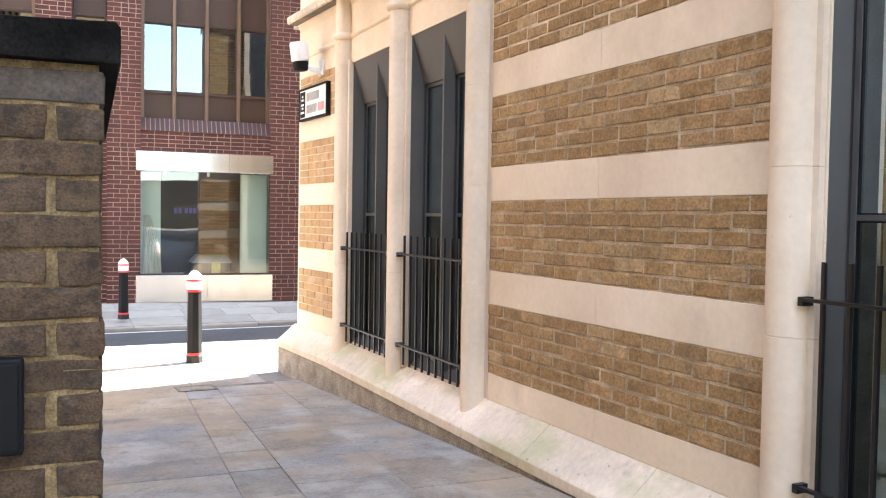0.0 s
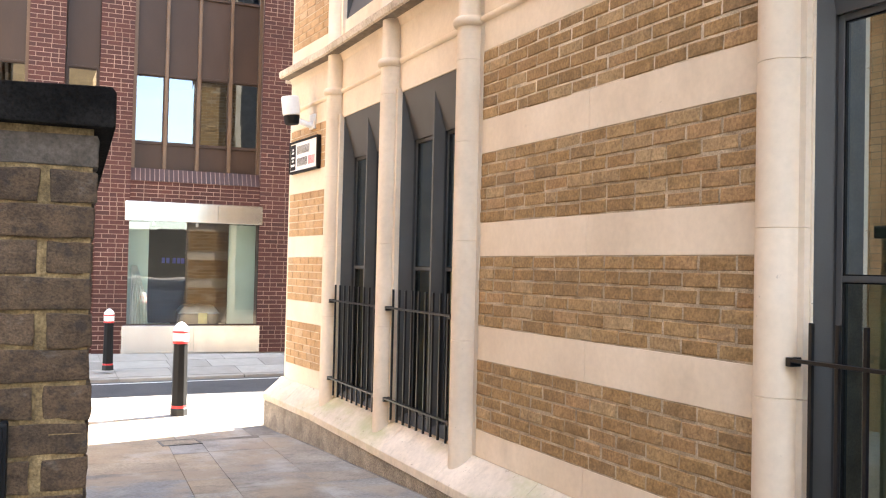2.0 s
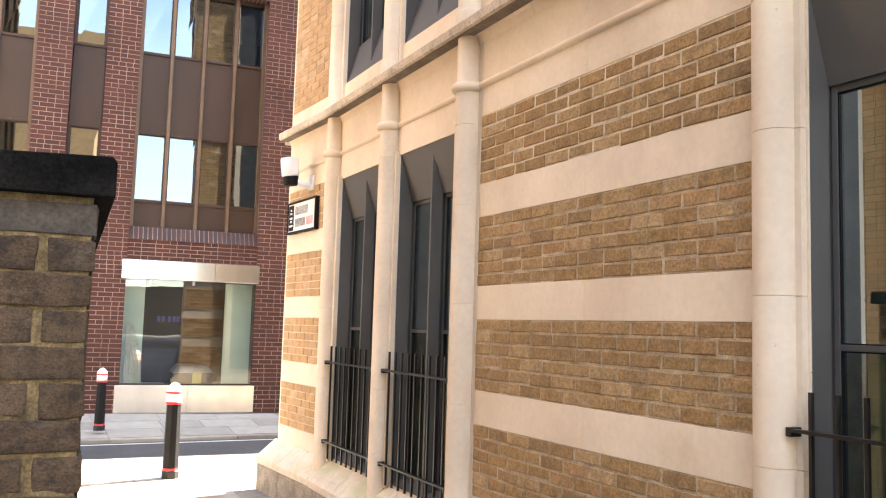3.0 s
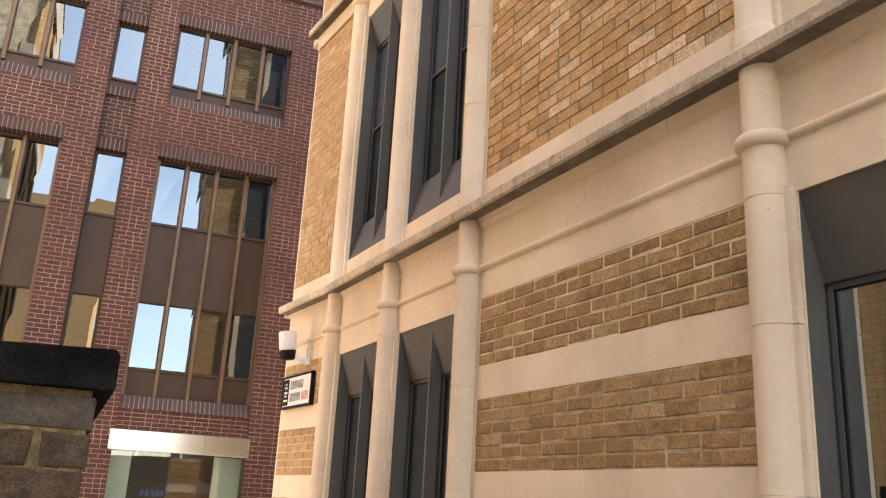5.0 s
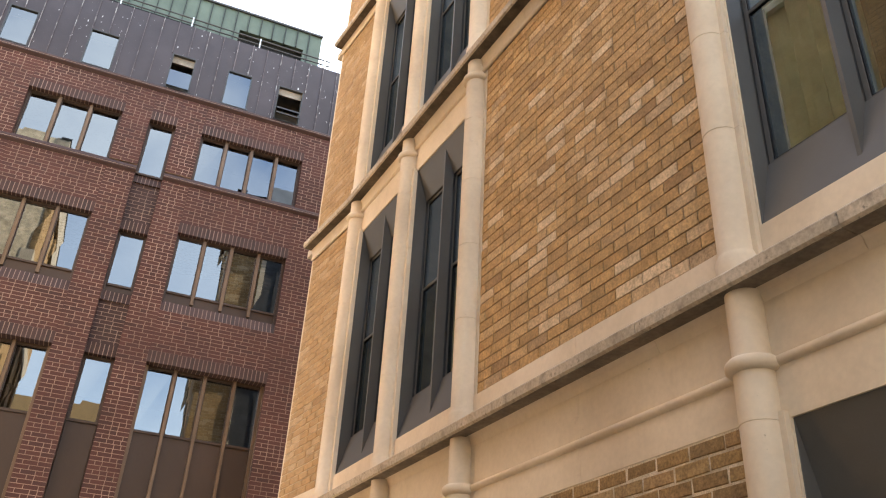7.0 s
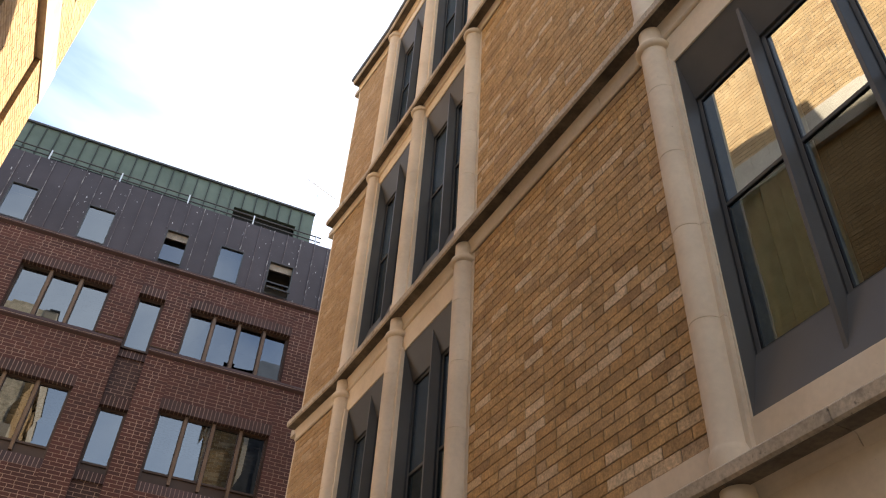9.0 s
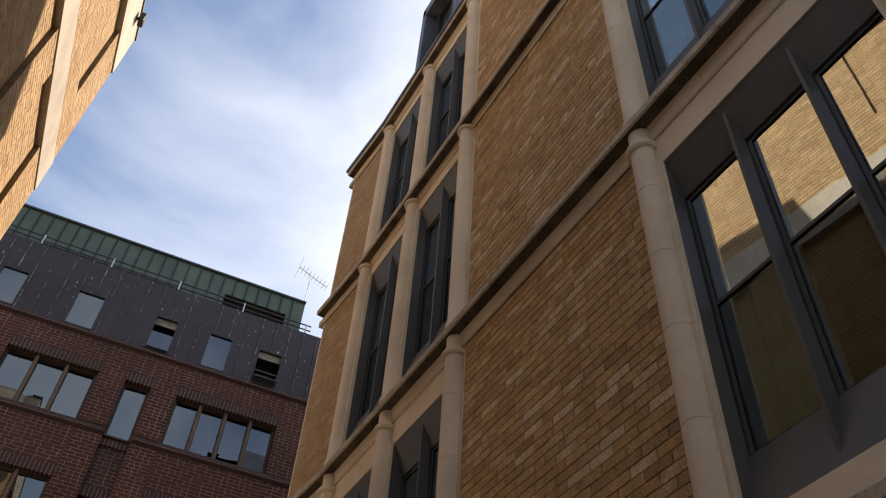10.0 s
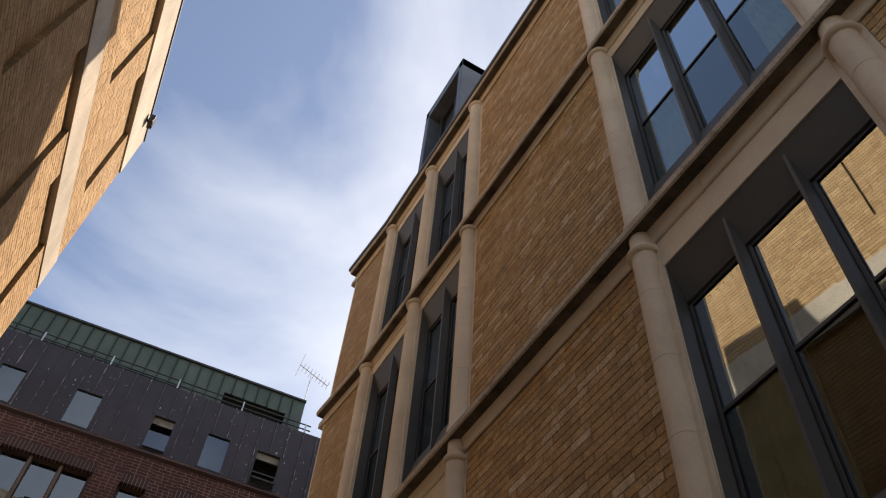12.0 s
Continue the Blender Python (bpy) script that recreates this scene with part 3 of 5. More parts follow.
for k in range(4):
    g = Geo(STREET)
    g.box(-0.2, 0.0, CORN[k], 0.05, 11.0, CORN[k] + 0.1)
    part("street_cornice", g, CORNICE, office, bevel=0.004)
    for i in range(6):
        y = 1.1 + 1.62 * i
        g = Geo(STREET)
        g.box(-0.05, y - 0.12, SILL[k] + 0.1, 0.04, y, HEAD[k] + 0.12)
        g.box(-0.05, y + 1.0, SILL[k] + 0.1, 0.04, y + 1.12, HEAD[k] + 0.12)
        g.box(-0.05, y, HEAD[k], 0.04, y + 1.0, HEAD[k] + 0.12)
        part("street_window_surround", g, STONE, office)
        g = Geo(STREET)
        g.box(-0.012, y, SILL[k] + 0.1, 0.05, y + 1.0, HEAD[k])
        g.box(-0.03, y + 0.47, SILL[k] + 0.1, 0.05, y + 0.53, HEAD[k])
        part("street_window", g, SLATE, office)

# stone bands of the ground storey
BANDS = [(0.314, 0.485), (0.936, 1.150), (1.601, 1.815), (2.266, 2.480), (2.935, 3.135)]


def stone_run(a, b, z0, z1, front, m=None, unit=1.16, name="stone_band", mat_=None):
    n = max(1, round((b - a) / unit))
    for i in range(n):
        g = Geo(m)
        g.box(front, a + (b - a) * i / n + 0.001, z0, 0.02, a + (b - a) * (i + 1) / n - 0.001, z1)
        part(name, g, mat_ or STONE, office, bevel=0.002)


for a, b in PANELS:
    for z0, z1 in BANDS:
        stone_run(a, b, z0, z1, -0.004)
for z0, z1 in BANDS:
    stone_run(*PIER, z0, z1, -0.004, PIER_M)
for k in range(4):
    for a, b, m in [(p[0], p[1], None) for p in PANELS] + [(*PIER, PIER_M)]:
        z0 = 3.135 if k == 0 else BTOP[k]
        stone_run(a, b, z0, CORN[k] - 0.002, -0.004 if k == 0 else -0.012, m, 1.3, "frieze_stone")
        if k < 3:
            stone_run(a, b, CORN[k] + 0.10, BBOT[k + 1], -0.008, m, 1.2, "base_course_stone")
    for a, b, _ in WINS:
        stone_run(a, b, HEAD[k], CORN[k] - 0.002, -0.006, None, 1.2, "lintel_stone")
        if k < 3:
            stone_run(a, b, CORN[k] + 0.10, SILL[k + 1] - 0.002, -0.008, None, 1.2, "sill_stone")
# roll moulding over the ground storey, coves over the others, and the cornices
for k in range(4):
    for a, b, m in ((-8, 7.70, None), (7.70, 8.90, PIER_M)):
        c, r = CORN[k], RING[k] + 0.045
        if k == 0:
            g = Geo(m)
            g.run([(0.0 - 0.03 * math.sin(radians(t)), r - 0.024 * math.cos(radians(t))) for t in range(0, 181, 20)] + [(0.01, r + 0.024), (0.01, r - 0.024)], a, b)
            part("roll_moulding", g, STONE, office, smooth=True)
        y = a
        while y < b - 0.01:
            e = min(y + 1.22, b)
            e = b if b - e < 0.35 else e
            u, v = y + (0 if y == a else 0.0018), e - 0.0018
            g = Geo(m)
            pr = [(-0.02, c - 0.004), (-0.085, c - 0.010), (-0.140, c - 0.014), (-0.156, c - 0.004), (-0.16, c + 0.052), (-0.148, c + 0.064), (0.01, c + 0.11), (0.01, c - 0.004)]
            lo, wide = (c - 0.075, 0.030) if k == 0 else (BTOP[k], 0.042)
            h = c - 0.010 - (lo + 0.032)
            arc = [(-0.022 - wide * (1 - math.cos(radians(t))), lo + 0.032 + h * math.sin(radians(t))) for t in range(0, 91, 10)]
            foot = [(0.01, lo), (-0.005, lo)] if k == 0 else [(0.01, lo), (-0.020, lo), (-0.030, lo + 0.008), (-0.033, lo + 0.016), (-0.030, lo + 0.026)]
            gc = Geo(m)
            gc.run(foot + arc + [(0.01, c - 0.008)], u, v)
            part("cove_stone", gc, STONE, office, smooth=True)
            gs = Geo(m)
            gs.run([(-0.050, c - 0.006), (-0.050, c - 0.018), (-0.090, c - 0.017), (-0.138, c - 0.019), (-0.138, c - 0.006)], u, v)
            part("soffit_stone", gs, SOOT_SHADE if k else SOFFIT_SHADE, office)
            g.run(pr, u, v)
            part("cornice_stone", g, CORNICE, office, bevel=0.003)
            y = e
    if k == 3:
        for a, b, m in ((-8, 7.70, None), (7.70, 8.92, PIER_M)):
            g = Geo(m)
            g.run([(0.2, 13.63), (-0.175, 13.634), (-0.19, 13.65), (-0.185, 13.71), (-0.16, 13.74), (0.2, 13.82)], a, b)
            part("lead_capping", g, LEAD, office)

# round shafts with rings, and the flat strips beside the windows
JOINTS = [(1.05, 1.70, 2.35, 2.89)] + [tuple(CORN[k] + d for d in (0.87, 1.50, 2.10, 2.72)) for k in range(3)]
for y in COLS:
    for k in range(4):
        z0 = 0.12 if k == 0 else CORN[k - 1] + 0.055
        z1, r, ring = CORN[k], 0.091, RING[k] + 0.04
        pr = [(r, z0)] if k == 0 else [(r + 0.016, z0), (r + 0.016, z0 + 0.09), (r + 0.006, z0 + 0.115), (r, z0 + 0.13)]
        for z in JOINTS[k]:
            pr += [(r, z - 0.003), (r - 0.003, z - 0.0015), (r - 0.003, z + 0.0015), (r, z + 0.003)]
        pr += [(r, ring - 0.045)] + [(r + 0.032 * math.sin(radians(t)), ring - 0.034 * math.cos(radians(t))) for t in range(0, 181, 30)] + [(r - 0.006, ring + 0.05), (r - 0.006, z1)]
        g = Geo()
        g.lathe(pr, -0.032, y, 30, 62, 298)
        part("shaft", g, STONE, office, smooth=True)
for a, b, _ in WINS:
    for k in range(4):
        z0 = 0.30 if k == 0 else CORN[k - 1] + 0.105
        cuts = [z0] + [z for z in JOINTS[k] if z < HEAD[k] - 0.1] + [HEAD[k] + 0.03]
        for y0, y1 in ((a - 0.085, a), (b, b + 0.085)):
            for s0, s1 in zip(cuts, cuts[1:]):
                g = Geo()
                g.box(-0.034, y0, s0 + 0.001, 0.02, y1, s1 - 0.001)
                part("jamb_stone", g, STONE, office, bevel=0.003)

# flat stone behind every shaft, and mortar beds under the brick fields
for y in COLS:
    z = 0.314
    while z < 13.5:
        e = min(z + 1.1, 13.5)
        g = Geo()
        g.box(-0.005, y - 0.129, z + 0.001, 0.03, y + 0.129, e - 0.001)
        part("pilaster_stone", g, STONE, office)
        z = e
for a, b in PANELS:
    g = Geo()
    g.box(-0.0004, a, 2.4, 0.02, b, 2.94)
    part("mortar_bed", g, LMORTAR, office)
    g = Geo()
    g.box(-0.0008, a, 0.3, 0.02, b, 2.4)
    part("mortar_bed", g, WMORTAR, office)
    g = Geo()
    g.box(0.0028, a, 2.94, 0.02, b, 13.5)
    part("mortar_bed", g, MORTAR, office)
g = Geo(PIER_M)
g.box(0.0015, *[PIER[0]], 0.3, 0.02, PIER[1], 13.5)
part("mortar_bed", g, LMORTAR, office)

# brick fields: the ground storey brick by brick beside the alley, the rest joined
VAR = [brick_mesh("brick", BL, BH, 0.02, YBRICK, s, 0.0034, 0.0055) for s in range(8)]
panel = thing("brick_panel", "", "")
panel.parent = office
rng = random.Random(3)
for bi, (z0, z1) in enumerate(((0.485, 0.936), (1.150, 1.601), (1.815, 2.266), (2.480, 2.935))):
    for y, z, w in courses(PANELS[0][0] + 0.004, PANELS[0][1] - 0.004, z0 + 0.006, 6, 40 + bi, 0.03):
        ob = new("brick", VAR[rng.randrange(8)])
        ob.matrix_world = Matrix.Translation((-0.0045 + rng.uniform(-0.003, 0.002), y + rng.uniform(-0.001, 0.001), z + rng.uniform(-0.002, 0.002))) @ Matrix.Rotation(radians(rng.uniform(-0.5, 0.5)), 4, 'X') @ Matrix.Diagonal((1, w / BL, 0.99, 1))
        ob.parent = panel
g = Geo()
for a, b in PANELS[1:]:
    for z0, z1 in ((0.485, 0.936), (1.150, 1.601), (1.815, 2.266), (2.480, 2.935)):
        brick_skin(g, a + 0.004, b - 0.004, z0, z1, -0.003, 0.02, int(a * 10 + z0 * 100))
for k in range(1, 4):
    for a, b in PANELS:
        brick_skin(g, a + 0.004, b - 0.004, BBOT[k], BTOP[k], -0.003, 0.02, k * 7 + int(a * 3), headers=0.05)
part("brickwork", g, UBRICK, office, kind="stuff")
g = Geo(PIER_M)
for k in range(4):
    for z0, z1 in (((0.485, 0.936), (1.150, 1.601), (1.815, 2.266), (2.480, 2.935)) if k == 0 else ((BBOT[k], BTOP[k]),)):
        brick_skin(g, PIER[0], PIER[1] - 0.002, z0, z1, -0.003, 0.02, 90 + k + int(z0 * 50), headers=0.05)
part("corner_brickwork", g, CBRICK, office, kind="stuff")


def splayed_window(a, b, lights, k):
    """A deep metal window: splayed head, sill and cheeks, knife-edged fins, framed lights with a transom."""
    win = thing("window", "", "")
    win.parent = office
    zt, zb = HEAD[k], SILL[k]
    zit, zib = (zt - 0.37, zb + 0.05) if k == 0 else (zt - 0.32, zb + 0.38)
    x0, x1, x2 = 0.006, GLASS_X, GLASS_X + 0.020
    g = Geo()
    g.add([(x0, a, zt), (x0, b, zt), (x1, b, zit), (x1, a, zit), (x2, b, zit), (x2, a, zit)], [(0, 1, 2, 3), (3, 2, 4, 5)])
    part("head_panel", g, GMETAL, win)
    g = Geo()
    g.add([(x0, a, zb), (x0, b, zb), (x1, b, zib), (x1, a, zib), (x2, b, zib), (x2, a, zib)], [(0, 3, 2, 1), (3, 5, 4, 2)])
    part("sill_panel", g, GMETAL, win)
    for y, s in ((a, 1), (b, -1)):
        g = Geo()
        g.box(x0, y, zb, x1, y + s * 0.012, zt)
        part("cheek", g, GMETAL, win, bevel=0.003)
        # return in the darker metal, for the strip of shade beside the frame
        g = Geo()
        g.box(x1, y, zib, x2 + 0.06, y + s * 0.006, zit)
        part("reveal", g, DMETAL, win)
    step = (b - a) / lights
    for i in range(1, lights):
        y = a + step * i
        g = Geo()
        v = [(x0 + 0.022, y - 0.012, 0), (x0 + 0.022, y + 0.012, 0), (x1, y + 0.026, 0), (x1, y - 0.026, 0)]
        cut = 0.022 / (x1 - x0)
        lo = [zb + (zib - zb) * cut - 0.004] * 2 + [zib - 0.02] * 2
        hi = [zt + (zit - zt) * cut + 0.004] * 2 + [zit + 0.02] * 2
        g.add([(x, yy, z) for (x, yy, _), z in zip(v, lo)] + [(x, yy, z) for (x, yy, _), z in zip(v, hi)],
              [(0, 1, 2, 3), (7, 6, 5, 4), (0, 4, 5, 1), (1, 5, 6, 2), (2, 6, 7, 3), (3, 7, 4, 0)])
        part("fin", g, GMETAL, win, bevel=0.002)
        g = Geo()
        g.box(x1, y - 0.022, zib, x2 + 0.04, y + 0.022, zit)
        part("mullion", g, DMETAL, win)
    mid = {0: 1.51, 1: 5.20, 2: 8.60}.get(k, 12.0)
    for i in range(lights):
        y0, y1 = a + step * i + (0.006 if i == 0 else 0.022), a + step * (i + 1) - (0.006 if i == lights - 1 else 0.022)
        g = Geo()
        t = 0.026
        for c in ((y0, zib, y0 + t, zit), (y1 - t, zib, y1, zit), (y0 + t, zit - t, y1 - t, zit), (y0 + t, zib, y1 - t, zib + t), (y0 + t, mid - 0.012, y1 - t, mid + 0.012)):
            g.box(x2, c[0], c[1], x2 + 0.04, c[2], c[3])
        part("frame", g, GMETAL, win, bevel=0.003)
        g = Geo()
        t2 = 0.006
        for za, zc in ((zib + t, mid - 0.012), (mid + 0.012, zit - t)):
            for c in ((y0 + t, za, y0 + t + t2, zc), (y1 - t - t2, za, y1 - t, zc), (y0 + t + t2, zc - t2, y1 - t - t2, zc), (y0 + t + t2, za, y1 - t - t2, za + t2)):
                g.box(x2 + 0.005, c[0], c[1], x2 + 0.03, c[2], c[3])
        part("gasket", g, BLACK, win)
        for z0, z1 in ((zib + t, mid - 0.012), (mid + 0.012, zit - t)):
            g = Geo()
            tw = random.Random(i * 7 + k * 13 + int(z0 * 10)).uniform(-0.0012, 0.0012)
            g.add([(x2 + 0.012 + tw, y0 + t, z0), (x2 + 0.012, y1 - t, z0), (x2 + 0.012 + tw * 0.5, y1 - t, z1), (x2 + 0.012, y0 + t, z1)], [(0, 3, 2, 1)])
            p = part("pane", g, LGLASS if z1 < mid else GLASS, win)
            p.visible_shadow = False


for a, b, n in WINS:
    for k in range(4):
        splayed_window(a, b, n, k)

# dormer on the roof edge
dormer = thing("dormer", "", "")
dormer.parent = office
g = Geo()
for c in ((0.0, 5.65, 13.7, 1.9, 5.78, 16.75), (0.0, 6.90, 13.7, 1.9, 7.03, 16.75), (0.0, 5.65, 16.45, 1.9, 7.03, 16.75)):
    g.box(*c)
part("lead_surround", g, LEAD, dormer, bevel=0.01)
g = Geo()
for c in ((0.22, 5.78, 13.8, 0.28, 5.80, 16.45), (0.22, 6.76, 13.8, 0.28, 6.84, 16.45), (0.22, 5.80, 16.37, 0.28, 6.76, 16.45), (0.22, 6.25, 13.8, 0.28, 6.31, 16.37)):
    g.box(*c)
part("window_frame", g, DMETAL, dormer)
# solid dark block in place of the dormer's unlit inside
g = Geo()
g.box(0.29, 5.78, 13.7, 1.8, 6.84, 16.44)
part("dark_interior", g, DMETAL, dormer)

# curtains behind the wide windows
def curtain(x, a, b, z0, z1, folds, label):
    g = Geo()
    n = folds * 8
    rr = random.Random(folds + int(z0 * 10))
    amp = [rr.uniform(0.6, 1.3) for _ in range(folds + 1)]
    pts = [(x + 0.035 * amp[i * folds // n] * math.sin(2 * math.pi * folds * i / n), a + (b - a) * i / n) for i in range(n + 1)]
    v = [(px, py, z) for z in (z0, z1) for px, py in pts] + [(px + 0.004, py, z) for z in (z0, z1) for px, py in pts]
    k = n + 1
    f = [(i, i + 1, k + i + 1, k + i) for i in range(n)] + [(2 * k + i, 3 * k + i, 3 * k + i + 1, 2 * k + i + 1) for i in range(n)]
    g.add(v, f)
    return tagged(part("curtain", g, CLOTH, smooth=True), label=label, category="curtain", group="curtains")


curtain(0.32, 1.55, 2.24, 0.36, 2.75, 9, "pale green curtain hanging behind the ground floor window")
curtain(0.30, 1.72, 2.24, 4.0, 6.3, 8, "pale drawn-back curtain behind the tall window")
curtain(0.34, 1.90, 2.24, 7.4, 9.7, 6, "pale curtain gathered at the window's side")
curtain(0.34, 0.70, 1.05, 7.4, 9.7, 6, "pale curtain gathered at the window's side")
curtain(0.34, 5.12, 6.14, 0.40, 2.6, 8, "pale green blind behind a narrow window")
curtain(0.34, 6.44, 7.46, 0.40, 2.6, 8, "pale green blind behind a narrow window")
curtain(0.34, 5.12, 6.14, 4.0, 6.3, 8, "pale green blind behind a tall narrow window")

# railings in front of the ground floor windows
def window_railing(a, b, label):
    t = thing("window_railing", label, "railing", Matrix.Translation((-0.075, a, 0.33)), "window railings")
    L = b - a
    for z in (0.16, 0.87):
        g = Geo()
        g.box(-0.014, -0.015, z - 0.007, 0.009, L + 0.015, z + 0.007)
        part("rail", g, IRON, t, bevel=0.002)
        for y in (-0.02, L + 0.02):
            g = Geo()
            g.box(-0.015, y - 0.013, z - 0.024, 0.047, y + 0.013, z + 0.011)
            part("bracket", g, IRON, t, bevel=0.003)
    n = int(round(L / 0.118))
    for i in range(n):
        y = L * (i + 0.5) / n
        g = Geo()
        g.box(0.009, y - 0.008, 0.005, 0.025, y + 0.008, 1.015)
        part("bar", g, IRON, t, bevel=0.002)


window_railing(6.41, 7.48, "black iron railing bolted across a narrow window")
window_railing(5.09, 6.15, "black iron railing bolted across a narrow window")
window_railing(0.66, 2.26, "black iron railing bolted across a wide window")

# street name plate on the corner pier
plate_m = PIER_M @ Matrix.Translation((-0.035, 8.825, 2.475))
sign = thing("street_sign", "white street name plate in a black frame on brick", "sign", plate_m)
SW, SH = 0.785, 0.335
g = Geo()
g.box(-0.004, -SW + 0.02, 0.015, 0.03, -0.02, SH - 0.015)
part("plate", g, WHITE, sign)
g = Geo()
for c in ((-SW, 0, 0, 0.022), (-SW, 0, SH - 0.022, SH), (-SW, -SW + 0.022, 0.022, SH - 0.022), (-0.022, 0, 0.022, SH - 0.022)):
    g.box(-0.014, c[0], c[2], 0.03, c[1], c[3])
part("frame", g, BLACK, sign, bevel=0.003)
g = Geo()
g.box(-0.007, -0.175, 0.035, 0.0, -0.035, SH - 0.035)
part("badge", g, BLACK, sign)
g = Geo()
for z, w in ((0.085, 0.05), (0.13, 0.022), (0.165, 0.04), (0.215, 0.03), (0.25, 0.018)):
    g.box(-0.009, -0.105 - w, z - 0.010, -0.004, -0.105 + w, z + 0.010)
part("badge_emblem", g, WHITE, sign)
# the writing on the plate, as plain upright bars: two words and a red mark
for y0, n, z0, h, ink in ((-0.225, 12, 0.190, 0.085, BLACK), (-0.225, 10, 0.065, 0.085, BLACK), (-0.545, 6, 0.065, 0.085, REDP)):
    for i in range(n):
        g = Geo()
        yy = y0 - 0.029 * i
        g.box(-0.007, yy, z0, -0.003, yy - 0.0085, z0 + h)
        part("text_bar", g, ink, sign)

# security camera above the plate
cctv = thing("security_camera", "white security camera on a wall bracket", "camera", PIER_M @ Matrix.Translation((0, 8.25, 2.98)))
g = Geo()
g.box(-0.03, -0.06, -0.09, 0.0, 0.06, 0.06)
part("wall_plate", g, WHITE, cctv, bevel=0.006)
g = Geo()
for p, q in (((-0.01, 0, -0.06), (-0.08, 0.01, -0.045)), ((-0.075, 0.01, -0.046), (-0.15, 0.03, -0.02)), ((-0.145, 0.03, -0.022), (-0.205, 0.05, 0.03))):
    g.tube(p, q, 0.03, 14)
part("bracket", g, WHITE, cctv, smooth=True)
head_m = Matrix.Translation((-0.215, 0.06, 0.0)) @ Matrix.Rotation(radians(-7), 4, 'Y')
g = Geo(head_m)
g.lathe([(0.080, 0.035), (0.088, 0.045), (0.090, 0.20), (0.084, 0.222), (0.04, 0.230)], 0, 0, 28)
part("housing", g, WHITE, cctv, smooth=True)
g = Geo(head_m)
g.lathe([(0.055, -0.060), (0.070, -0.052), (0.078, -0.035), (0.079, 0.034)], 0, 0, 28)
part("lens_window", g, BLACK, cctv, "dark smoked lens window", smooth=True)

# ---------------------------------------------------------------- red brick office across the street
SWAP = Matrix(((0, 1, 0, 0), (1, 0, 0, 0), (0, 0, 1, 0), (0, 0, 0, 1)))
FAR = Matrix.Translation((1.11, 14.65, 0)) @ Matrix.Rotation(radians(-5.0), 4, 'Z') @ SWAP
red = thing("red_brick_office", "dark red brick office with bronze windows", "building")

U0, U1 = -9.5, 0.62
R_BAY, S_BAY, L_BAY = (-2.14, -0.02), (-3.18, -2.66), (-5.45, -3.71)
brick_g, special_g = Geo(FAR), Geo(FAR)


def far_wall(a, b, z0, z1, x=0.0, depth=0.5, seed=1, dark=False):
    """A stretch of brick wall: mortar body and a skin of bricks."""
    g = Geo(FAR)
    g.box(x + 0.003, a + 0.004, z0, x + depth, b - 0.004, z1)
    part("wall", g, RMORTAR, red)
    brick_skin(special_g if dark else brick_g, a, b, z0, z1, x, 0.105, seed, headers=0.42, joint=0.0105, uneven=0.001)


def soldiers(a, b, z0, z1, x, depth=0.1, slope=0.0):
    """A row of bricks on end."""
    n = max(1, round((b - a) / 0.075))
    w = (b - a) / n
    for i in range(n):
        y0, y1 = a + i * w + 0.006, a + (i + 1) * w - 0.006
        special_g.add([(x, y0, z0), (x, y1, z0), (x + depth, y1, z0), (x + depth, y0, z0), (x + slope, y0, z1), (x + slope, y1, z1), (x + depth, y1, z1), (x + depth, y0, z1)],
                      [(0, 3, 2, 1), (4, 5, 6, 7), (0, 1, 5, 4), (1, 2, 6, 5), (2, 3, 7, 6), (3, 0, 4, 7)])
    g = Geo(FAR)
    g.add([(x + 0.006, a, z0 + 0.002), (x + 0.006, b, z0 + 0.002), (x + depth, b, z0 + 0.002), (x + depth, a, z0 + 0.002),
           (x + slope + 0.006, a, z1 - 0.003), (x + slope + 0.006, b, z1 - 0.003), (x + depth, b, z1 - 0.003), (x + depth, a, z1 - 0.003)],
          [(0, 3, 2, 1), (4, 5, 6, 7), (0, 1, 5, 4), (1, 2, 6, 5), (2, 3, 7, 6), (3, 0, 4, 7)])
    part("joint_bed", g, RMORTAR, red)


# piers and the long runs between the openings
far_wall(R_BAY[1], U1, 0.0, 13.0, seed=21)
far_wall(S_BAY[1], R_BAY[0], 0.0, 11.0, seed=22)
far_wall(L_BAY[1], S_BAY[0], 0.0, 11.0, seed=23)
far_wall(U0, L_BAY[0], 0.0, 13.0, seed=24)
far_wall(S_BAY[1], R_BAY[0], 11.17, 13.0, seed=32)
far_wall(L_BAY[1], S_BAY[0], 11.17, 13.0, seed=33)
for (a, b), s in ((R_BAY, 50), (L_BAY, 70)):
    far_wall(a, b, 2.52, 2.86, 0.02, seed=s)
    far_wall(a, b, 7.475, 8.265, seed=s + 1)
    far_wall(a, b, 10.13, 10.96, seed=s + 2)
    far_wall(a, b, 12.50, 13.0, seed=s + 3)
    soldiers(a, b, 2.44, 2.52, 0.0)
    soldiers(a, b, 2.86, 3.08, 0.0, 0.22, 0.13)
    soldiers(a - 0.02, b + 0.02, 7.26, 7.475, -0.006, 0.26)
    soldiers(a, b, 8.265, 8.475, 0.0, 0.16, 0.06)
    soldiers(a - 0.02, b + 0.02, 9.91, 10.13, -0.006, 0.14)
    soldiers(a - 0.02, b + 0.02, 12.29, 12.50, -0.006, 0.14)
a, b = S_BAY
far_wall(a, b, 0.0, 3.0, 0.2, seed=80)
far_wall(a, b, 7.47, 8.29, 0.16, seed=81, dark=True)
far_wall(a, b, 9.98, 10.84, 0.16, seed=82, dark=True)
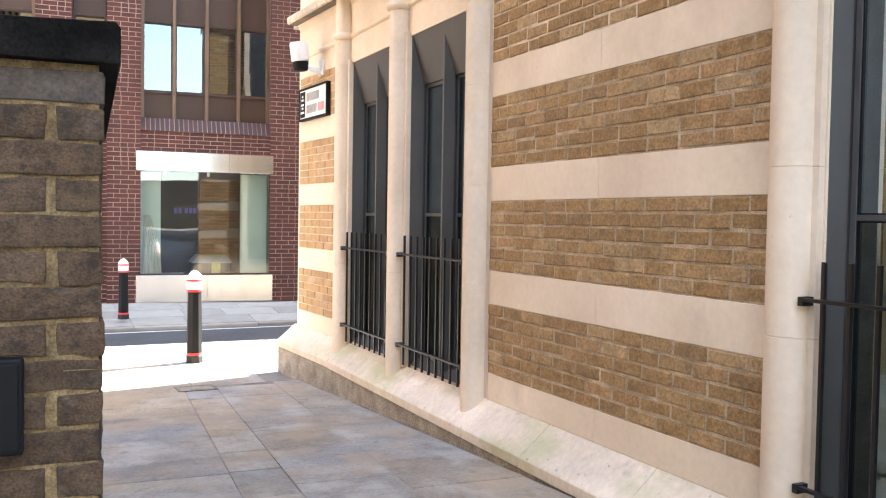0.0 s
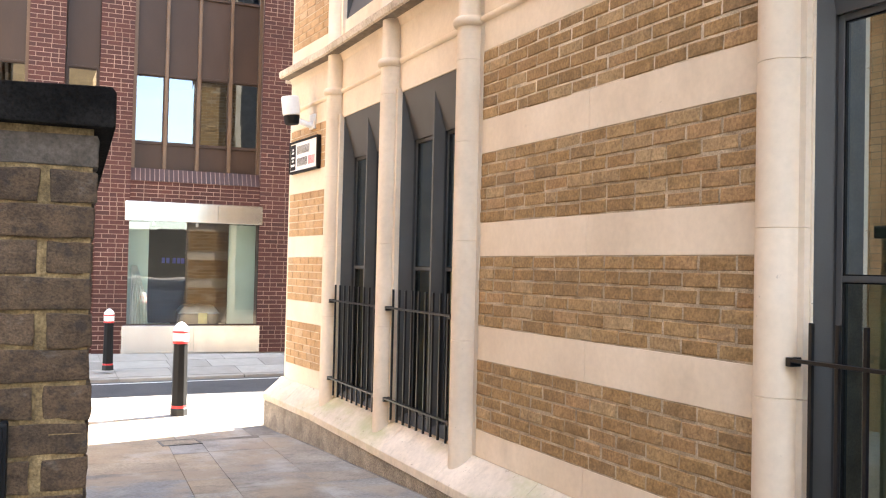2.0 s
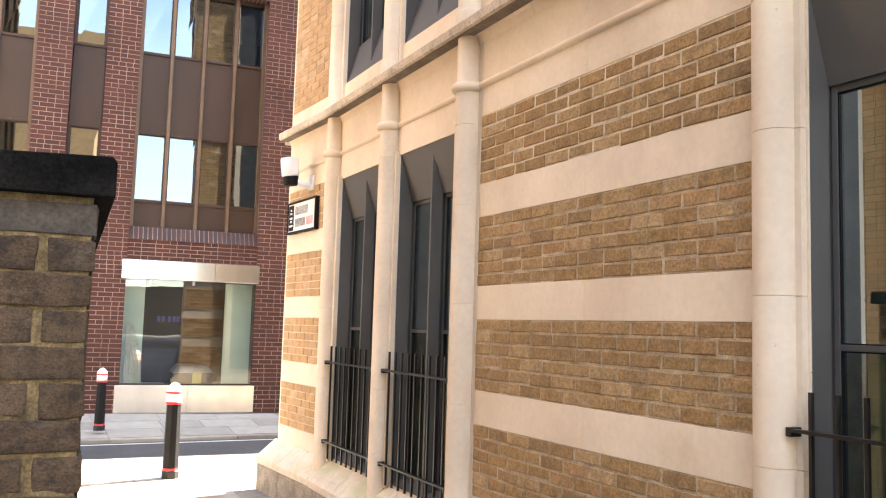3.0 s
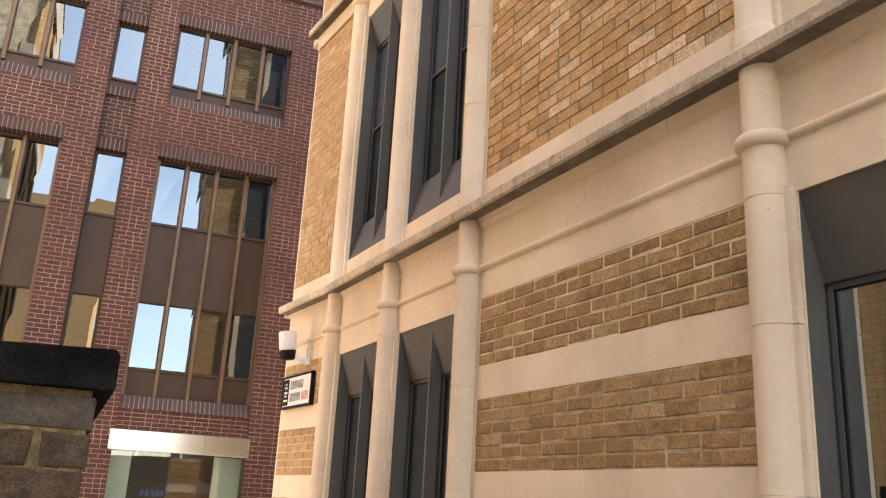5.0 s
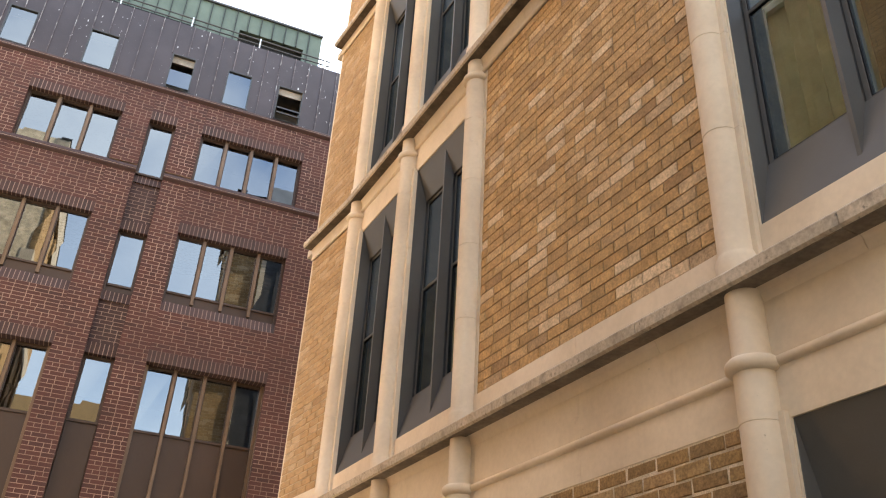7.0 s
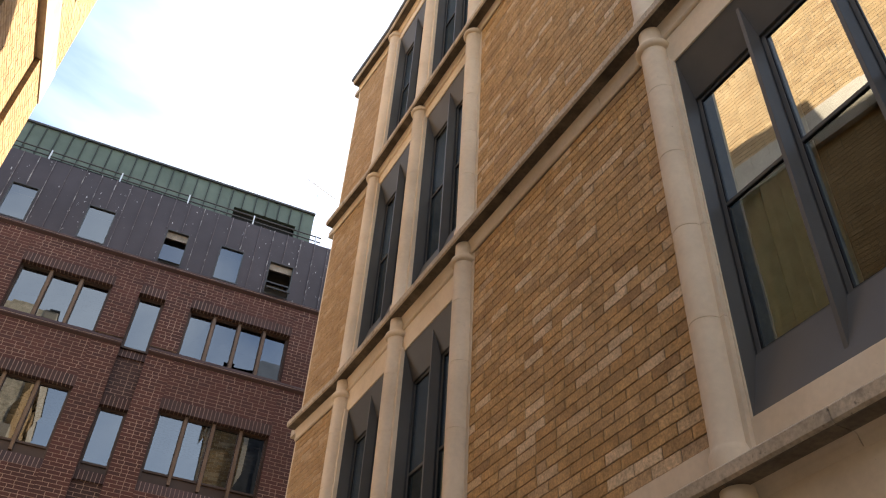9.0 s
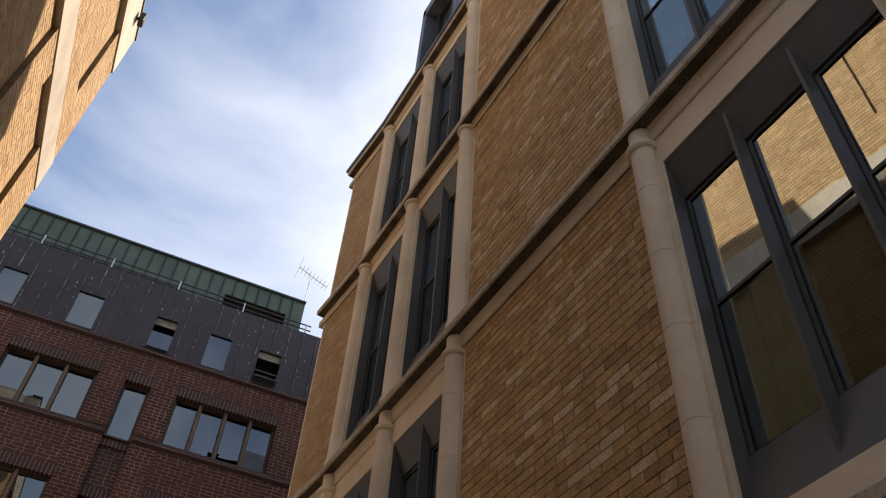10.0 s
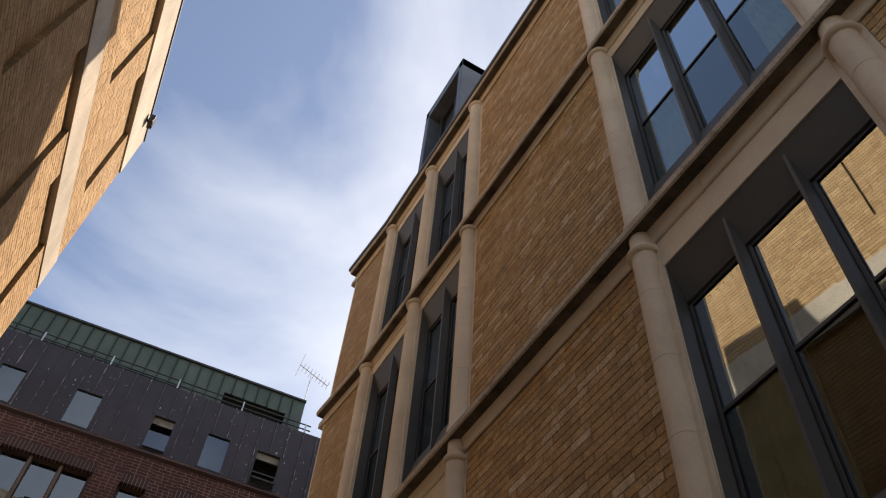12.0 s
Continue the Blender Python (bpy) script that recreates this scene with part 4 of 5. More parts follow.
far_wall(a, b, 12.50, 13.0, 0.0, seed=83)
soldiers(a, b, 7.26, 7.47, 0.12, 0.16)
soldiers(a, b, 8.29, 8.49, 0.12, 0.14, 0.04)
soldiers(a, b, 9.77, 9.98, 0.12, 0.16)
soldiers(a, b, 10.84, 11.03, 0.12, 0.14, 0.04)
soldiers(a, b, 12.29, 12.50, -0.006, 0.14)
# weathered strings of purple brick
for z0, z1, o in ((10.96, 11.16, -0.05), (13.0, 13.19, -0.06)):
    for ra, rb in (((U0, S_BAY[0]), (S_BAY[1], U1)) if z0 < 12 else ((U0, U1),)):
        g = Geo(FAR)
        g.run([(0.3, z0), (0.0, z0), (o, z0 + 0.05), (o, z0 + 0.10), (0.03, z1), (0.3, z1)], ra, rb)
        part("string_course", g, DBRICK, red, bevel=0.004)
        g = Geo(FAR)
        g.box(o - 0.003, ra, z0 + 0.072, o + 0.03, rb, z0 + 0.078)
        part("string_joint", g, RMORTAR, red)
part("brickwork", brick_g, RBRICK, red, kind="stuff")
part("soldier_brickwork", special_g, DBRICK, red, kind="stuff")

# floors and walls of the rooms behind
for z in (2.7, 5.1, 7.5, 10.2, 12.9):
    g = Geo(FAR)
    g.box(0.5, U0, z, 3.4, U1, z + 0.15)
    part("floor_slab", g, DIMMED, red)
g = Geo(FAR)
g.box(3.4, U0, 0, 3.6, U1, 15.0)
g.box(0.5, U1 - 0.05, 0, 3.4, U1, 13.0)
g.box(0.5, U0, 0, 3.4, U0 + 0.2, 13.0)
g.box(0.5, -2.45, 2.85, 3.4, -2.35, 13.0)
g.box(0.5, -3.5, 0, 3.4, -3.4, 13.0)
part("inner_wall", g, DIMMED, red)
g = Geo(FAR)
g.box(0.45, U0, 15.0, 9.0, U1, 15.06)
g.box(3.6, U0, 0, 9.0, U1, 15.0)
part("rear_wing", g, RMORTAR, red)


def metal_window(a, b, z0, z1, x, lights, sill=0.0, lean=0.0):
    """Bronze window: outer frame, mullions, framed panes, with a sill panel under it."""
    win = thing("window", "", "")
    win.parent = red
    t = 0.036
    g = Geo(FAR)
    for c in ((a, z0, a + t, z1), (b - t, z0, b, z1), (a + t, z1 - t, b - t, z1), (a + t, z0 + sill, b - t, z0 + sill + t)):
        g.box(x, c[0], c[1], x + 0.08, c[2], c[3])
    part("frame", g, BMETAL, win, bevel=0.004)
    if sill:
        g = Geo(FAR)
        g.box(x + 0.03, a + t, z0, x + 0.07, b - t, z0 + sill)
        part("sill_panel", g, BMETAL, win)
    step = (b - a) / lights
    for i in range(1, lights):
        y = a + step * i
        g = Geo(FAR)
        g.box(x - 0.035, y - 0.03, z0 + sill * 0.2, x + 0.08, y + 0.03, z1 - 0.004)
        part("mullion", g, BLIGHT, win, bevel=0.004)
    for i in range(lights):
        y0, y1 = a + step * i + (t if i == 0 else 0.03), a + step * (i + 1) - (t if i == lights - 1 else 0.03)
        zb, zt = z0 + sill + t, z1 - t
        f = 0.018
        g = Geo(FAR)
        for c in ((y0, zb, y0 + f, zt), (y1 - f, zb, y1, zt), (y0 + f, zt - f, y1 - f, zt), (y0 + f, zb, y1 - f, zb + f)):
            g.box(x + 0.025, c[0], c[1], x + 0.065, c[2], c[3])
        part("sash", g, BMETAL, win)
        rr = random.Random(int(y0 * 100) + int(z0 * 10))
        w1, w2 = rr.uniform(-0.004, 0.004), rr.uniform(-0.004, 0.004)
        g = Geo(FAR)
        g.add([(x + 0.045 + w1, y0 + f, zb + f), (x + 0.045, y1 - f, zb + f), (x + 0.045 + w2 + lean, y1 - f, zt - f), (x + 0.045 + lean, y0 + f, zt - f)], [(0, 1, 2, 3)])
        p = part("pane", g, BGLASS, win)
        p.visible_shadow = False
    return win


for (a, b), n in ((R_BAY, 4), (L_BAY, 3)):
    w = metal_window(a, b, 3.08, 4.70, 0.20, n, 0.42)
    g = Geo(FAR)
    g.box(0.23, a + 0.02, 4.70, 0.28, b - 0.02, 6.05)
    part("spandrel_panel", g, BMETAL, w)
    for i in range(n + 1):
        y = a + (b - a) * i / n
        y = min(max(y, a + 0.03), b - 0.03)
        g = Geo(FAR)
        g.box(0.15, y - 0.028, 3.02, 0.24, y + 0.028, 7.25)
        part("post", g, BLIGHT, w, bevel=0.004)
    metal_window(a, b, 6.05, 7.255, 0.20, n)
    metal_window(a, b, 8.475, 9.905, 0.10, n, 0.20)
    metal_window(a, b, 11.165, 12.285, 0.10, n, lean=0.022)
a, b = S_BAY
w = metal_window(a, b, 3.0, 4.72, 0.24, 1, 0.35)
g = Geo(FAR)
g.box(0.27, a + 0.01, 4.72, 0.32, b - 0.01, 6.07)
part("spandrel_panel", g, BMETAL, w)
metal_window(a, b, 6.07, 7.255, 0.24, 1)
metal_window(a, b, 8.49, 9.765, 0.22, 1, 0.14)
metal_window(a, b, 11.03, 12.285, 0.12, 1)
for (ba, bb), zz in ((R_BAY, ((3.4, 4.7), (6.0, 7.1), (8.5, 9.9), (11.2, 12.3))), (L_BAY, ((3.4, 4.7), (6.0, 7.1), (8.5, 9.9), (11.2, 12.3)))):
    for z0, z1 in zz[2:]:
        g = Geo(FAR)
        for i in range(10):
            g.box(0.42, ba + 0.06, z0 + (z1 - z0) * (0.55 + 0.045 * i), 0.425, bb - 0.06, z0 + (z1 - z0) * (0.55 + 0.045 * i) + 0.045)
        tagged(part("window_blind", g, DIMMED), label="dim roller blind half lowered behind office glass", category="blind", group="office blinds")

# shop window at street level
shop = thing("shop_window", "", "")
shop.parent = red
a, b = -2.21, 0.03
g = Geo(FAR)
g.box(-0.02, a, 2.20, 0.12, b - 0.75, 2.515)
part("fascia", g, STEEL, shop, "brushed steel fascia", bevel=0.004)
g = Geo(FAR)
g.box(-0.02, b - 0.748, 2.20, 0.12, b, 2.515)
part("fascia", g, STEEL, shop, "brushed steel fascia", bevel=0.004)
g = Geo(FAR)
g.box(-0.02, a, 0.005, 0.14, b - 1.1, 0.46)
part("stall_riser", g, STEEL, shop, "brushed steel panel", bevel=0.004)
g = Geo(FAR)
g.box(-0.02, b - 1.098, 0.005, 0.14, b, 0.46)
part("stall_riser", g, STEEL, shop, "brushed steel panel", bevel=0.004)
g = Geo(FAR)
for c in ((a, 0.46, a + 0.03, 2.2), (b - 0.05, 0.46, b, 2.2), (a + 0.03, 0.46, b - 0.05, 0.485)):
    g.box(0.03, c[0], c[1], 0.09, c[2], c[3])
part("window_frame", g, BMETAL, shop)
g = Geo(FAR)
g.add([(0.06, a + 0.03, 0.48), (0.06, b - 0.05, 0.48), (0.06, b - 0.05, 2.2), (0.06, a + 0.03, 2.2)], [(0, 1, 2, 3)])
part("pane", g, SGLASS, shop).visible_shadow = False
for y in (-1.75, -1.05, -0.3):
    g = Geo(FAR)
    g.box(0.10, y - 0.02, 2.13, 0.14, y + 0.02, 2.19)
    part("spotlight", g, GALV, shop)
g = Geo(FAR)
g.box(0.14, a, 0.0, 3.3, b, 0.40)
part("display_floor", g, DIMMED, shop)
# black lining stands in for the dimness inside the shop
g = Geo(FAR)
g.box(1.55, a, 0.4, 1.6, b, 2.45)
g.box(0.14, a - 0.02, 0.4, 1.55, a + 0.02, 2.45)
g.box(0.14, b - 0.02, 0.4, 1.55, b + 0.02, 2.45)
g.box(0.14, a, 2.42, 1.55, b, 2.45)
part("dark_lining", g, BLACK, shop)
g = Geo(FAR)
g.box(0.14, U0, 2.45, 0.5, L_BAY[1], 2.5)
part("soffit", g, DIMMED, shop)
screen = thing("display_screen", "frosted pale green screen standing in the shop window", "screen", group="shop screens")
g = Geo(FAR)
g.box(0.30, b - 0.52, 0.402, 0.33, b - 0.06, 2.19)
part("panel", g, FROST, screen)
screen = thing("display_screen", "frosted pale screen with draped cloth in the shop", "screen", group="shop screens")
g = Geo(FAR)
g.box(0.34, a + 0.04, 0.402, 0.37, a + 0.40, 2.19)
part("panel", g, FROST, screen)
g = Geo(FAR)
v, f = [], []
for i in range(33):
    for z, k in ((0.42, 1.0), (0.9, 0.9), (1.45, 0.3)):
        v.append((0.27 + 0.02 * math.sin(i * 1.2), a + 0.12 + 0.30 * i / 32 * k + 0.02 * (1 - k), z))
for i in range(32):
    for j in range(2):
        f.append((i * 3 + j, i * 3 + j + 1, i * 3 + j + 4, i * 3 + j + 3))
g.add(v, f)
tagged(part("hanging_cloth", g, WHITE, smooth=True), label="white pleated cloth hanging in the shop window", category="cloth")
bench = thing("upholstered_bench", "grey upholstered bench inside the shop window", "bench")
g = Geo(FAR)
g.box(0.75, -1.25, 0.402, 1.35, -0.58, 0.62)
part("base", g, DIMMED, bench, bevel=0.02)
g = Geo(FAR)
g.add([(0.72, -1.28, 0.62), (0.72, -0.55, 0.62), (1.38, -0.55, 0.62), (1.38, -1.28, 0.62), (0.82, -1.17, 0.76), (0.82, -0.66, 0.76), (1.28, -0.66, 0.76), (1.28, -1.17, 0.76)],
      [(0, 3, 2, 1), (4, 5, 6, 7), (0, 1, 5, 4), (1, 2, 6, 5), (2, 3, 7, 6), (3, 0, 4, 7)])
part("cushion", g, GALV, bench, bevel=0.02)
letters = thing("wall_lettering", "small blue lettering on the shop's back wall", "lettering")
for y in (-1.52, -1.44, -1.33, -1.25, -1.18):
    g = Geo(FAR)
    g.box(1.53, y, 1.50, 1.55, y + 0.055, 1.60)
    part("text_bar", g, BLUEP, letters)
plinth = thing("display_plinth", "low white display plinth on the shop floor", "plinth")
g = Geo(FAR)
g.box(0.55, -1.78, 0.402, 0.85, -1.40, 0.45)
part("slab", g, WHITE, plinth, bevel=0.006)
card = thing("display_card", "yellow card leaning behind the shop glass", "card")
g = Geo(FAR)
g.box(0.2, -0.98, 0.402, 0.215, -0.83, 0.66)
part("sheet", g, YELLOW, card)

# seamed metal storey on top, its windows, the green screen and the guard rail
g = Geo(FAR)
wl = [(-6.31, -5.76), (-4.76, -4.18), (-3.10, -2.60), (-1.92, -1.38), (-0.80, -0.23)]
cuts = [U0] + [c for w in wl for c in w] + [0.55]
for i in range(0, len(cuts), 2):
    g.box(0.06, cuts[i], 13.15, 0.4, cuts[i + 1], 15.02)
for p, q in wl:
    g.box(0.06, p, 13.15, 0.4, q, 13.22)
    g.box(0.06, p, 14.15, 0.4, q, 15.02)
part("metal_cladding", g, ZINC, red)
y = U0 + 0.2
while y < 0.5:
    inside = any(p - 0.03 < y < q + 0.03 for p, q in wl)
    g = Geo(FAR)
    if not inside:
        g.box(0.035, y - 0.006, 13.19, 0.07, y + 0.006, 15.02)
    else:
        g.box(0.035, y - 0.008, 14.15, 0.07, y + 0.008, 15.02)
    part("standing_seam", g, SEAM, red)
    y += 0.325
for i, (p, q) in enumerate(wl):
    win = thing("window", "", "")
    win.parent = red
    g = Geo(FAR)
    t = 0.025
    for c in ((p, 13.22, p + t, 14.15), (q - t, 13.22, q, 14.15), (p + t, 14.15 - t, q - t, 14.15), (p + t, 13.22, q - t, 13.22 + t)):
        g.box(0.05, c[0], c[1], 0.2, c[2], c[3])
    part("frame", g, DMETAL, win)
    op = {2: 0.20, 4: 0.34}.get(i, 0.0)
    g = Geo(FAR)
    if op:
        # an open top-hung sash pushed out at its foot
        zt = 14.12 - (0.40 if i == 2 else 0.55)
        xl = -0.04 if i == 2 else -0.18
        g.add([(xl, p + t, 13.23), (xl, q - t, 13.23), (0.07, q - t, zt), (0.07, p + t, zt)], [(0, 1, 2, 3)])
        part("open_sash", g, BGLASS, win).visible_shadow = False
        g = Geo(FAR)
        g.box(0.12, p + t, 13.95, 0.14, q - t, 14.12)
        part("blind", g, GROUT, win)
        if i == 4:
            for z in (13.235, zt):
                g = Geo(FAR)
                g.box(xl - 0.01 if z < 13.3 else 0.06, p + t, z - 0.012, xl + 0.015 if z < 13.3 else 0.08, q - t, z + 0.012)
                part("sash_rail", g, DMETAL, win)
    else:
        g.add([(0.09, p + t, 13.24), (0.09, q - t, 13.24), (0.09, q - t, 14.13), (0.09, p + t, 14.13)], [(0, 1, 2, 3)])
        part("pane", g, BGLASS, win).visible_shadow = False
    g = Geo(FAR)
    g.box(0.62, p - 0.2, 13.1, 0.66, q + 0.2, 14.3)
    part("room_wall", g, DIMMED, win)
g = Geo(FAR)
g.box(0.2, 0.55, 13.15, 2.0, 0.62, 15.06)
part("end_cladding", g, LEAD, red)
screen = thing("roof_screen", "green patinated metal screen along the roof edge", "roof screen")
g = Geo(FAR)
for c in ((U0, -1.87, 15.06, 16.12), (-1.87, -0.38, 15.60, 16.12), (-0.38, 0.0, 15.06, 16.12)):
    g.box(0.32, c[0], c[2], 0.44, c[1], c[3])
g.box(0.32, 0.0, 15.06, 3.0, 0.02, 16.12)
part("panel", g, GREEN, screen)
y = U0 + 0.1
while y < 0.0:
    g = Geo(FAR)
    g.box(0.285, y - 0.011, 15.60 if -1.87 < y < -0.38 else 15.06, 0.33, y + 0.011, 16.12)
    part("seam", g, GSEAM, screen)
    y += 0.285
g = Geo(FAR)
g.box(0.27, U0, 16.12, 0.48, 0.03, 16.17)
part("capping", g, DMETAL, screen)
# black sheet added for the darkness inside the screen's opening
g = Geo(FAR)
g.box(0.50, -1.95, 15.06, 0.55, -0.3, 15.75)
part("louvre_backing", g, BLACK, screen)
# black strip drawn for the shade in the open gap below the screen
g = Geo(FAR)
g.box(0.27, -5.95, 15.06, 0.315, -2.85, 15.24)
part("low_louvre", g, BLACK, screen, "black strip for the shaded open gap")
rail = thing("guard_rail", "thin dark guard rail with galvanised posts", "railing")
for z in (15.16, 15.30):
    g = Geo(FAR)
    g.tube((0.12, U0, z), (0.12, 0.25, z), 0.017)
    part("rail", g, DMETAL, rail, smooth=True)
for i in range(7):
    y = -8.92 + 1.508 * i
    g = Geo(FAR)
    g.box(0.10, y - 0.014, 15.02, 0.14, y + 0.014, 15.33)
    part("post", g, GALV, rail)
aerial = thing("tv_aerial", "thin metal television aerial on a mast", "aerial", FAR @ Matrix.Translation((0.6, 0.02, 15.3)))
g = Geo()
g.tube((0, 0, 0), (0, 0.02, 2.1), 0.014, 6)
part("mast", g, GALV, aerial)
g = Geo()
g.tube((0, -0.32, 2.25), (0.1, 0.5, 1.98), 0.012, 6)
part("boom", g, GALV, aerial)
for i in range(9):
    c = Vector((0.1 * i / 8, -0.32 + 0.82 * i / 8, 2.25 - 0.27 * i / 8))
    g = Geo()
    L = 0.10 if i else 0.22
    g.tube(c + Vector((-L, 0.02, 0.06 if i else 0.2)), c + Vector((L, -0.02, -0.06 if i else -0.2)), 0.007, 5)
    part("element", g, GALV, aerial)
# next house along the street, clad in blue-grey metal
nxt = thing("neighbouring_house", "blue-grey metal clad roof storey of a neighbour", "building")
g = Geo(FAR)
g.box(0.5, 0.66, 0.0, 8.0, 9.0, 13.6)
part("wall", g, RMORTAR, nxt)
g = Geo(FAR)
g.box(0.7, 0.66, 13.6, 8.0, 9.0, 15.5)
part("roof_storey", g, LEAD, nxt, bevel=0.02)
# unseen stretch of the row, added to keep the sun off the road
g = Geo(FAR)
g.box(0.6, 9.0, 0.0, 8.0, 27.0, 12.0)
part("side_wing", g, RMORTAR, nxt)
g = Geo(FAR)
g.box(0.45, 0.64, 15.35, 0.75, 9.0, 15.5)
g.tube((0.5, 0.74, 13.2), (0.5, 0.74, 15.4), 0.05)
part("gutter", g, LEAD, nxt)

# ---------------------------------------------------------------- pale brick building beside the alley
LEFT = Matrix.Translation((-4.48, 9.6, 0)) @ Matrix.Rotation(radians(-5.71), 4, 'Z') @ Matrix.Diagonal((-1, 1, 1, 1))
pale = thing("pale_brick_building", "pale stock brick building with stone bands", "building")
LZ = [(4.4, 5.05), (7.68, 8.33), (11.02, 11.68), (14.24, 15.42)]
g = Geo(LEFT)
g.box(0.13, -8.6, -0.4, 7, -0.02, 15.4)
part("wall", g, LMORTAR, pale)
for i, (z0, z1) in enumerate(LZ):
    y = -8.6
    while y < -0.05:
        e = min(y + 1.35, 0.0)
        g = Geo(LEFT)
        g.box(-0.02 if i < 3 else -0.03, y, z0, 0.3, e - 0.002, z1)
        part("stone_band", g, PBAND, pale, bevel=0.004)
        y = e
g = Geo(LEFT)
g.box(-0.055, -8.6, 15.42, 0.2, 0.02, 15.47)
part("gutter", g, DMETAL, pale)
g = Geo(LEFT)
g.box(0.3, -8.6, 15.38, 7, -0.3, 15.46)
part("parapet", g, LBRICK, pale)
rec = [(-0.84 - 1.95 * i - 1.27, -0.84 - 1.95 * i) for i in range(4)]
g, bed = Geo(LEFT), Geo(LEFT)


def pale_field(a, b, z0, z1, x, seed):
    """A field of brick with its mortar bed."""
    brick_skin(g, a, b, z0, z1, x, 0.14 - x, seed, headers=0.25, uneven=0.0015)
    bed.box(x + 0.004, a, z0, 0.14, b, z1)


for (z0, z1), (r0, r1) in (((8.33, 11.02), (8.75, 11.02)), ((11.68, 14.24), (12.36, 14.24)), ((5.05, 7.68), (5.5, 7.68)), ((-0.3, 4.4), (0.8, 4.4))):
    last = 0.0
    for p, q in rec:
        pale_field(q, last, z0, z1, 0.0, int(q * 31 + z0))
        pale_field(p, q, r0, r1, 0.07, int(p * 17 + z0))
        if r0 > z0:
            pale_field(p, q, z0, r0, 0.0, int(p * 19 + z0))
        last = p
    pale_field(-8.6, last, z0, z1, 0.0, int(z0 * 7))
part("brickwork", g, LBRICK, pale, kind="stuff")
part("mortar_bed", bed, PMORTAR, pale, kind="stuff")
g = Geo(LEFT)
g.box(0.0, -8.62, -0.4, 7, -8.6, 15.4)
part("end_joint", g, LMORTAR, pale)
lamp = thing("roof_floodlight", "small dark floodlight on an arm below the roof edge", "floodlight", LEFT @ Matrix.Translation((-0.03, -0.58, 15.22)))
g = Geo()
g.box(-0.06, -0.02, -0.02, 0.03, 0.02, 0.02)
part("bracket", g, IRON, lamp)
g = Geo()
g.box(-0.13, -0.10, -0.12, -0.04, 0.08, 0.10)
part("head", g, IRON, lamp, bevel=0.01)
g = Geo()
g.box(-0.134, -0.08, -0.10, -0.129, 0.06, 0.08)
part("lens", g, BLACK, lamp)

# unseen plain walls added to close street and alley and shape light and reflections
for nm, c in (("wall_1", (26, 8.0, -0.4, 32, 16.0, 12.0)), ("wall_2", (-40, 9.8, -0.4, -39, 60, 12)), ("wall_3", (-4.2, -16.4, -0.4, 12, -16.0, 3.2)), ("wall_5", (-14, -18.0, -0.4, -4.25, -15.5, 16.0)), ("wall_4", (-9.0, -15.4, -0.4, -8.6, 0.9, 9.0))):
    g = Geo()
    g.box(*c)
    tagged(part(nm, g, {"wall_3": DIMMED, "wall_5": LBRICK}.get(nm, PALE_BOUNCE)), label="plain unseen wall added to close the place", category="wall", kind="structure")

# ---------------------------------------------------------------- low brick wall with coping, beside the camera
low_m = Matrix.Translation((-2.548, 1.955, 0)) @ Matrix.Rotation(radians(-3.5), 4, 'Z')
low = thing("garden_wall", "sooty old brick boundary wall with dark stone coping", "wall", low_m)
WL, WW = 2.0, 0.455
g = Geo()
g.box(-WW + 0.006, 0.006, -0.3, -0.006, WL, 1.80)
part("mortar_core", g, OMORTAR, low)


def old_brick(x0, y0, z0, x1, y1, z1, seed, material=OBRICK):
    """An eroded brick: a gridded box pushed about by noise."""
    bm = bmesh.new()
    sx, sy, sz = x1 - x0, y1 - y0, z1 - z0
    bmesh.ops.create_cube(bm, size=1, matrix=Matrix.Translation(((x0 + x1) / 2, (y0 + y1) / 2, (z0 + z1) / 2)) @ Matrix.Diagonal((sx, sy, sz, 1)))
    bmesh.ops.bevel(bm, geom=bm.edges[:], offset=0.0035, segments=2, profile=0.6, affect='EDGES', clamp_overlap=True)
    long_e = [e for e in bm.edges if e.calc_length() > 0.05]
    bmesh.ops.subdivide_edges(bm, edges=long_e, cuts=2, use_grid_fill=True)
    for v in bm.verts:
        d = noise.noise_vector(v.co * 14 + Vector((seed * 3.1, seed * 1.7, 0)))
        d2 = noise.noise_vector(v.co * 45 + Vector((seed * 3.1, 0, seed)))
        v.co += d * 0.005 + d2 * 0.003
    me = bpy.data.meshes.new("brick")
    bm.to_mesh(me)
    bm.free()
    me.materials.append(material)
    me.shade_smooth()
    ob = new("brick", me)
    ob.parent = low
    return ob


rng = random.Random(9)
TOPZ = 1.785
for k in range(26):
    z1 = TOPZ - 0.076 * k - 0.004
    z0 = z1 - 0.0675
    if z1 < 0.1:
        break
    prow = 0.004 if k == 0 else 0.0
    if k % 2 == 0:
        segs = [(-0.222, 0.0), (-0.455, -0.236)] if k else [(-0.455, 0.004)]
    else:
        segs = [(-0.088, 0.0), (-0.208, -0.11), (-0.33, -0.23), (-0.455, -0.352)]
    for i, (a, b) in enumerate(segs):
        old_brick(a + rng.uniform(-0.003, 0.003), rng.uniform(-0.003, 0.003), z0 + rng.uniform(-0.002, 0.002), b + rng.uniform(-0.003, 0.002), 0.1, z1, k * 10 + i, OBRICK if k else CEMENT)
    y = 0.115 if k % 2 else 0.11
    while y < WL - 0.05 and k < 22:
        w = 0.102 if k % 2 == 0 else 0.215
        old_brick(-0.1, y, z0, rng.uniform(-0.002, 0.003), min(y + w, WL), z1, k * 10 + 5 + int(y * 8))
        y += w + 0.016
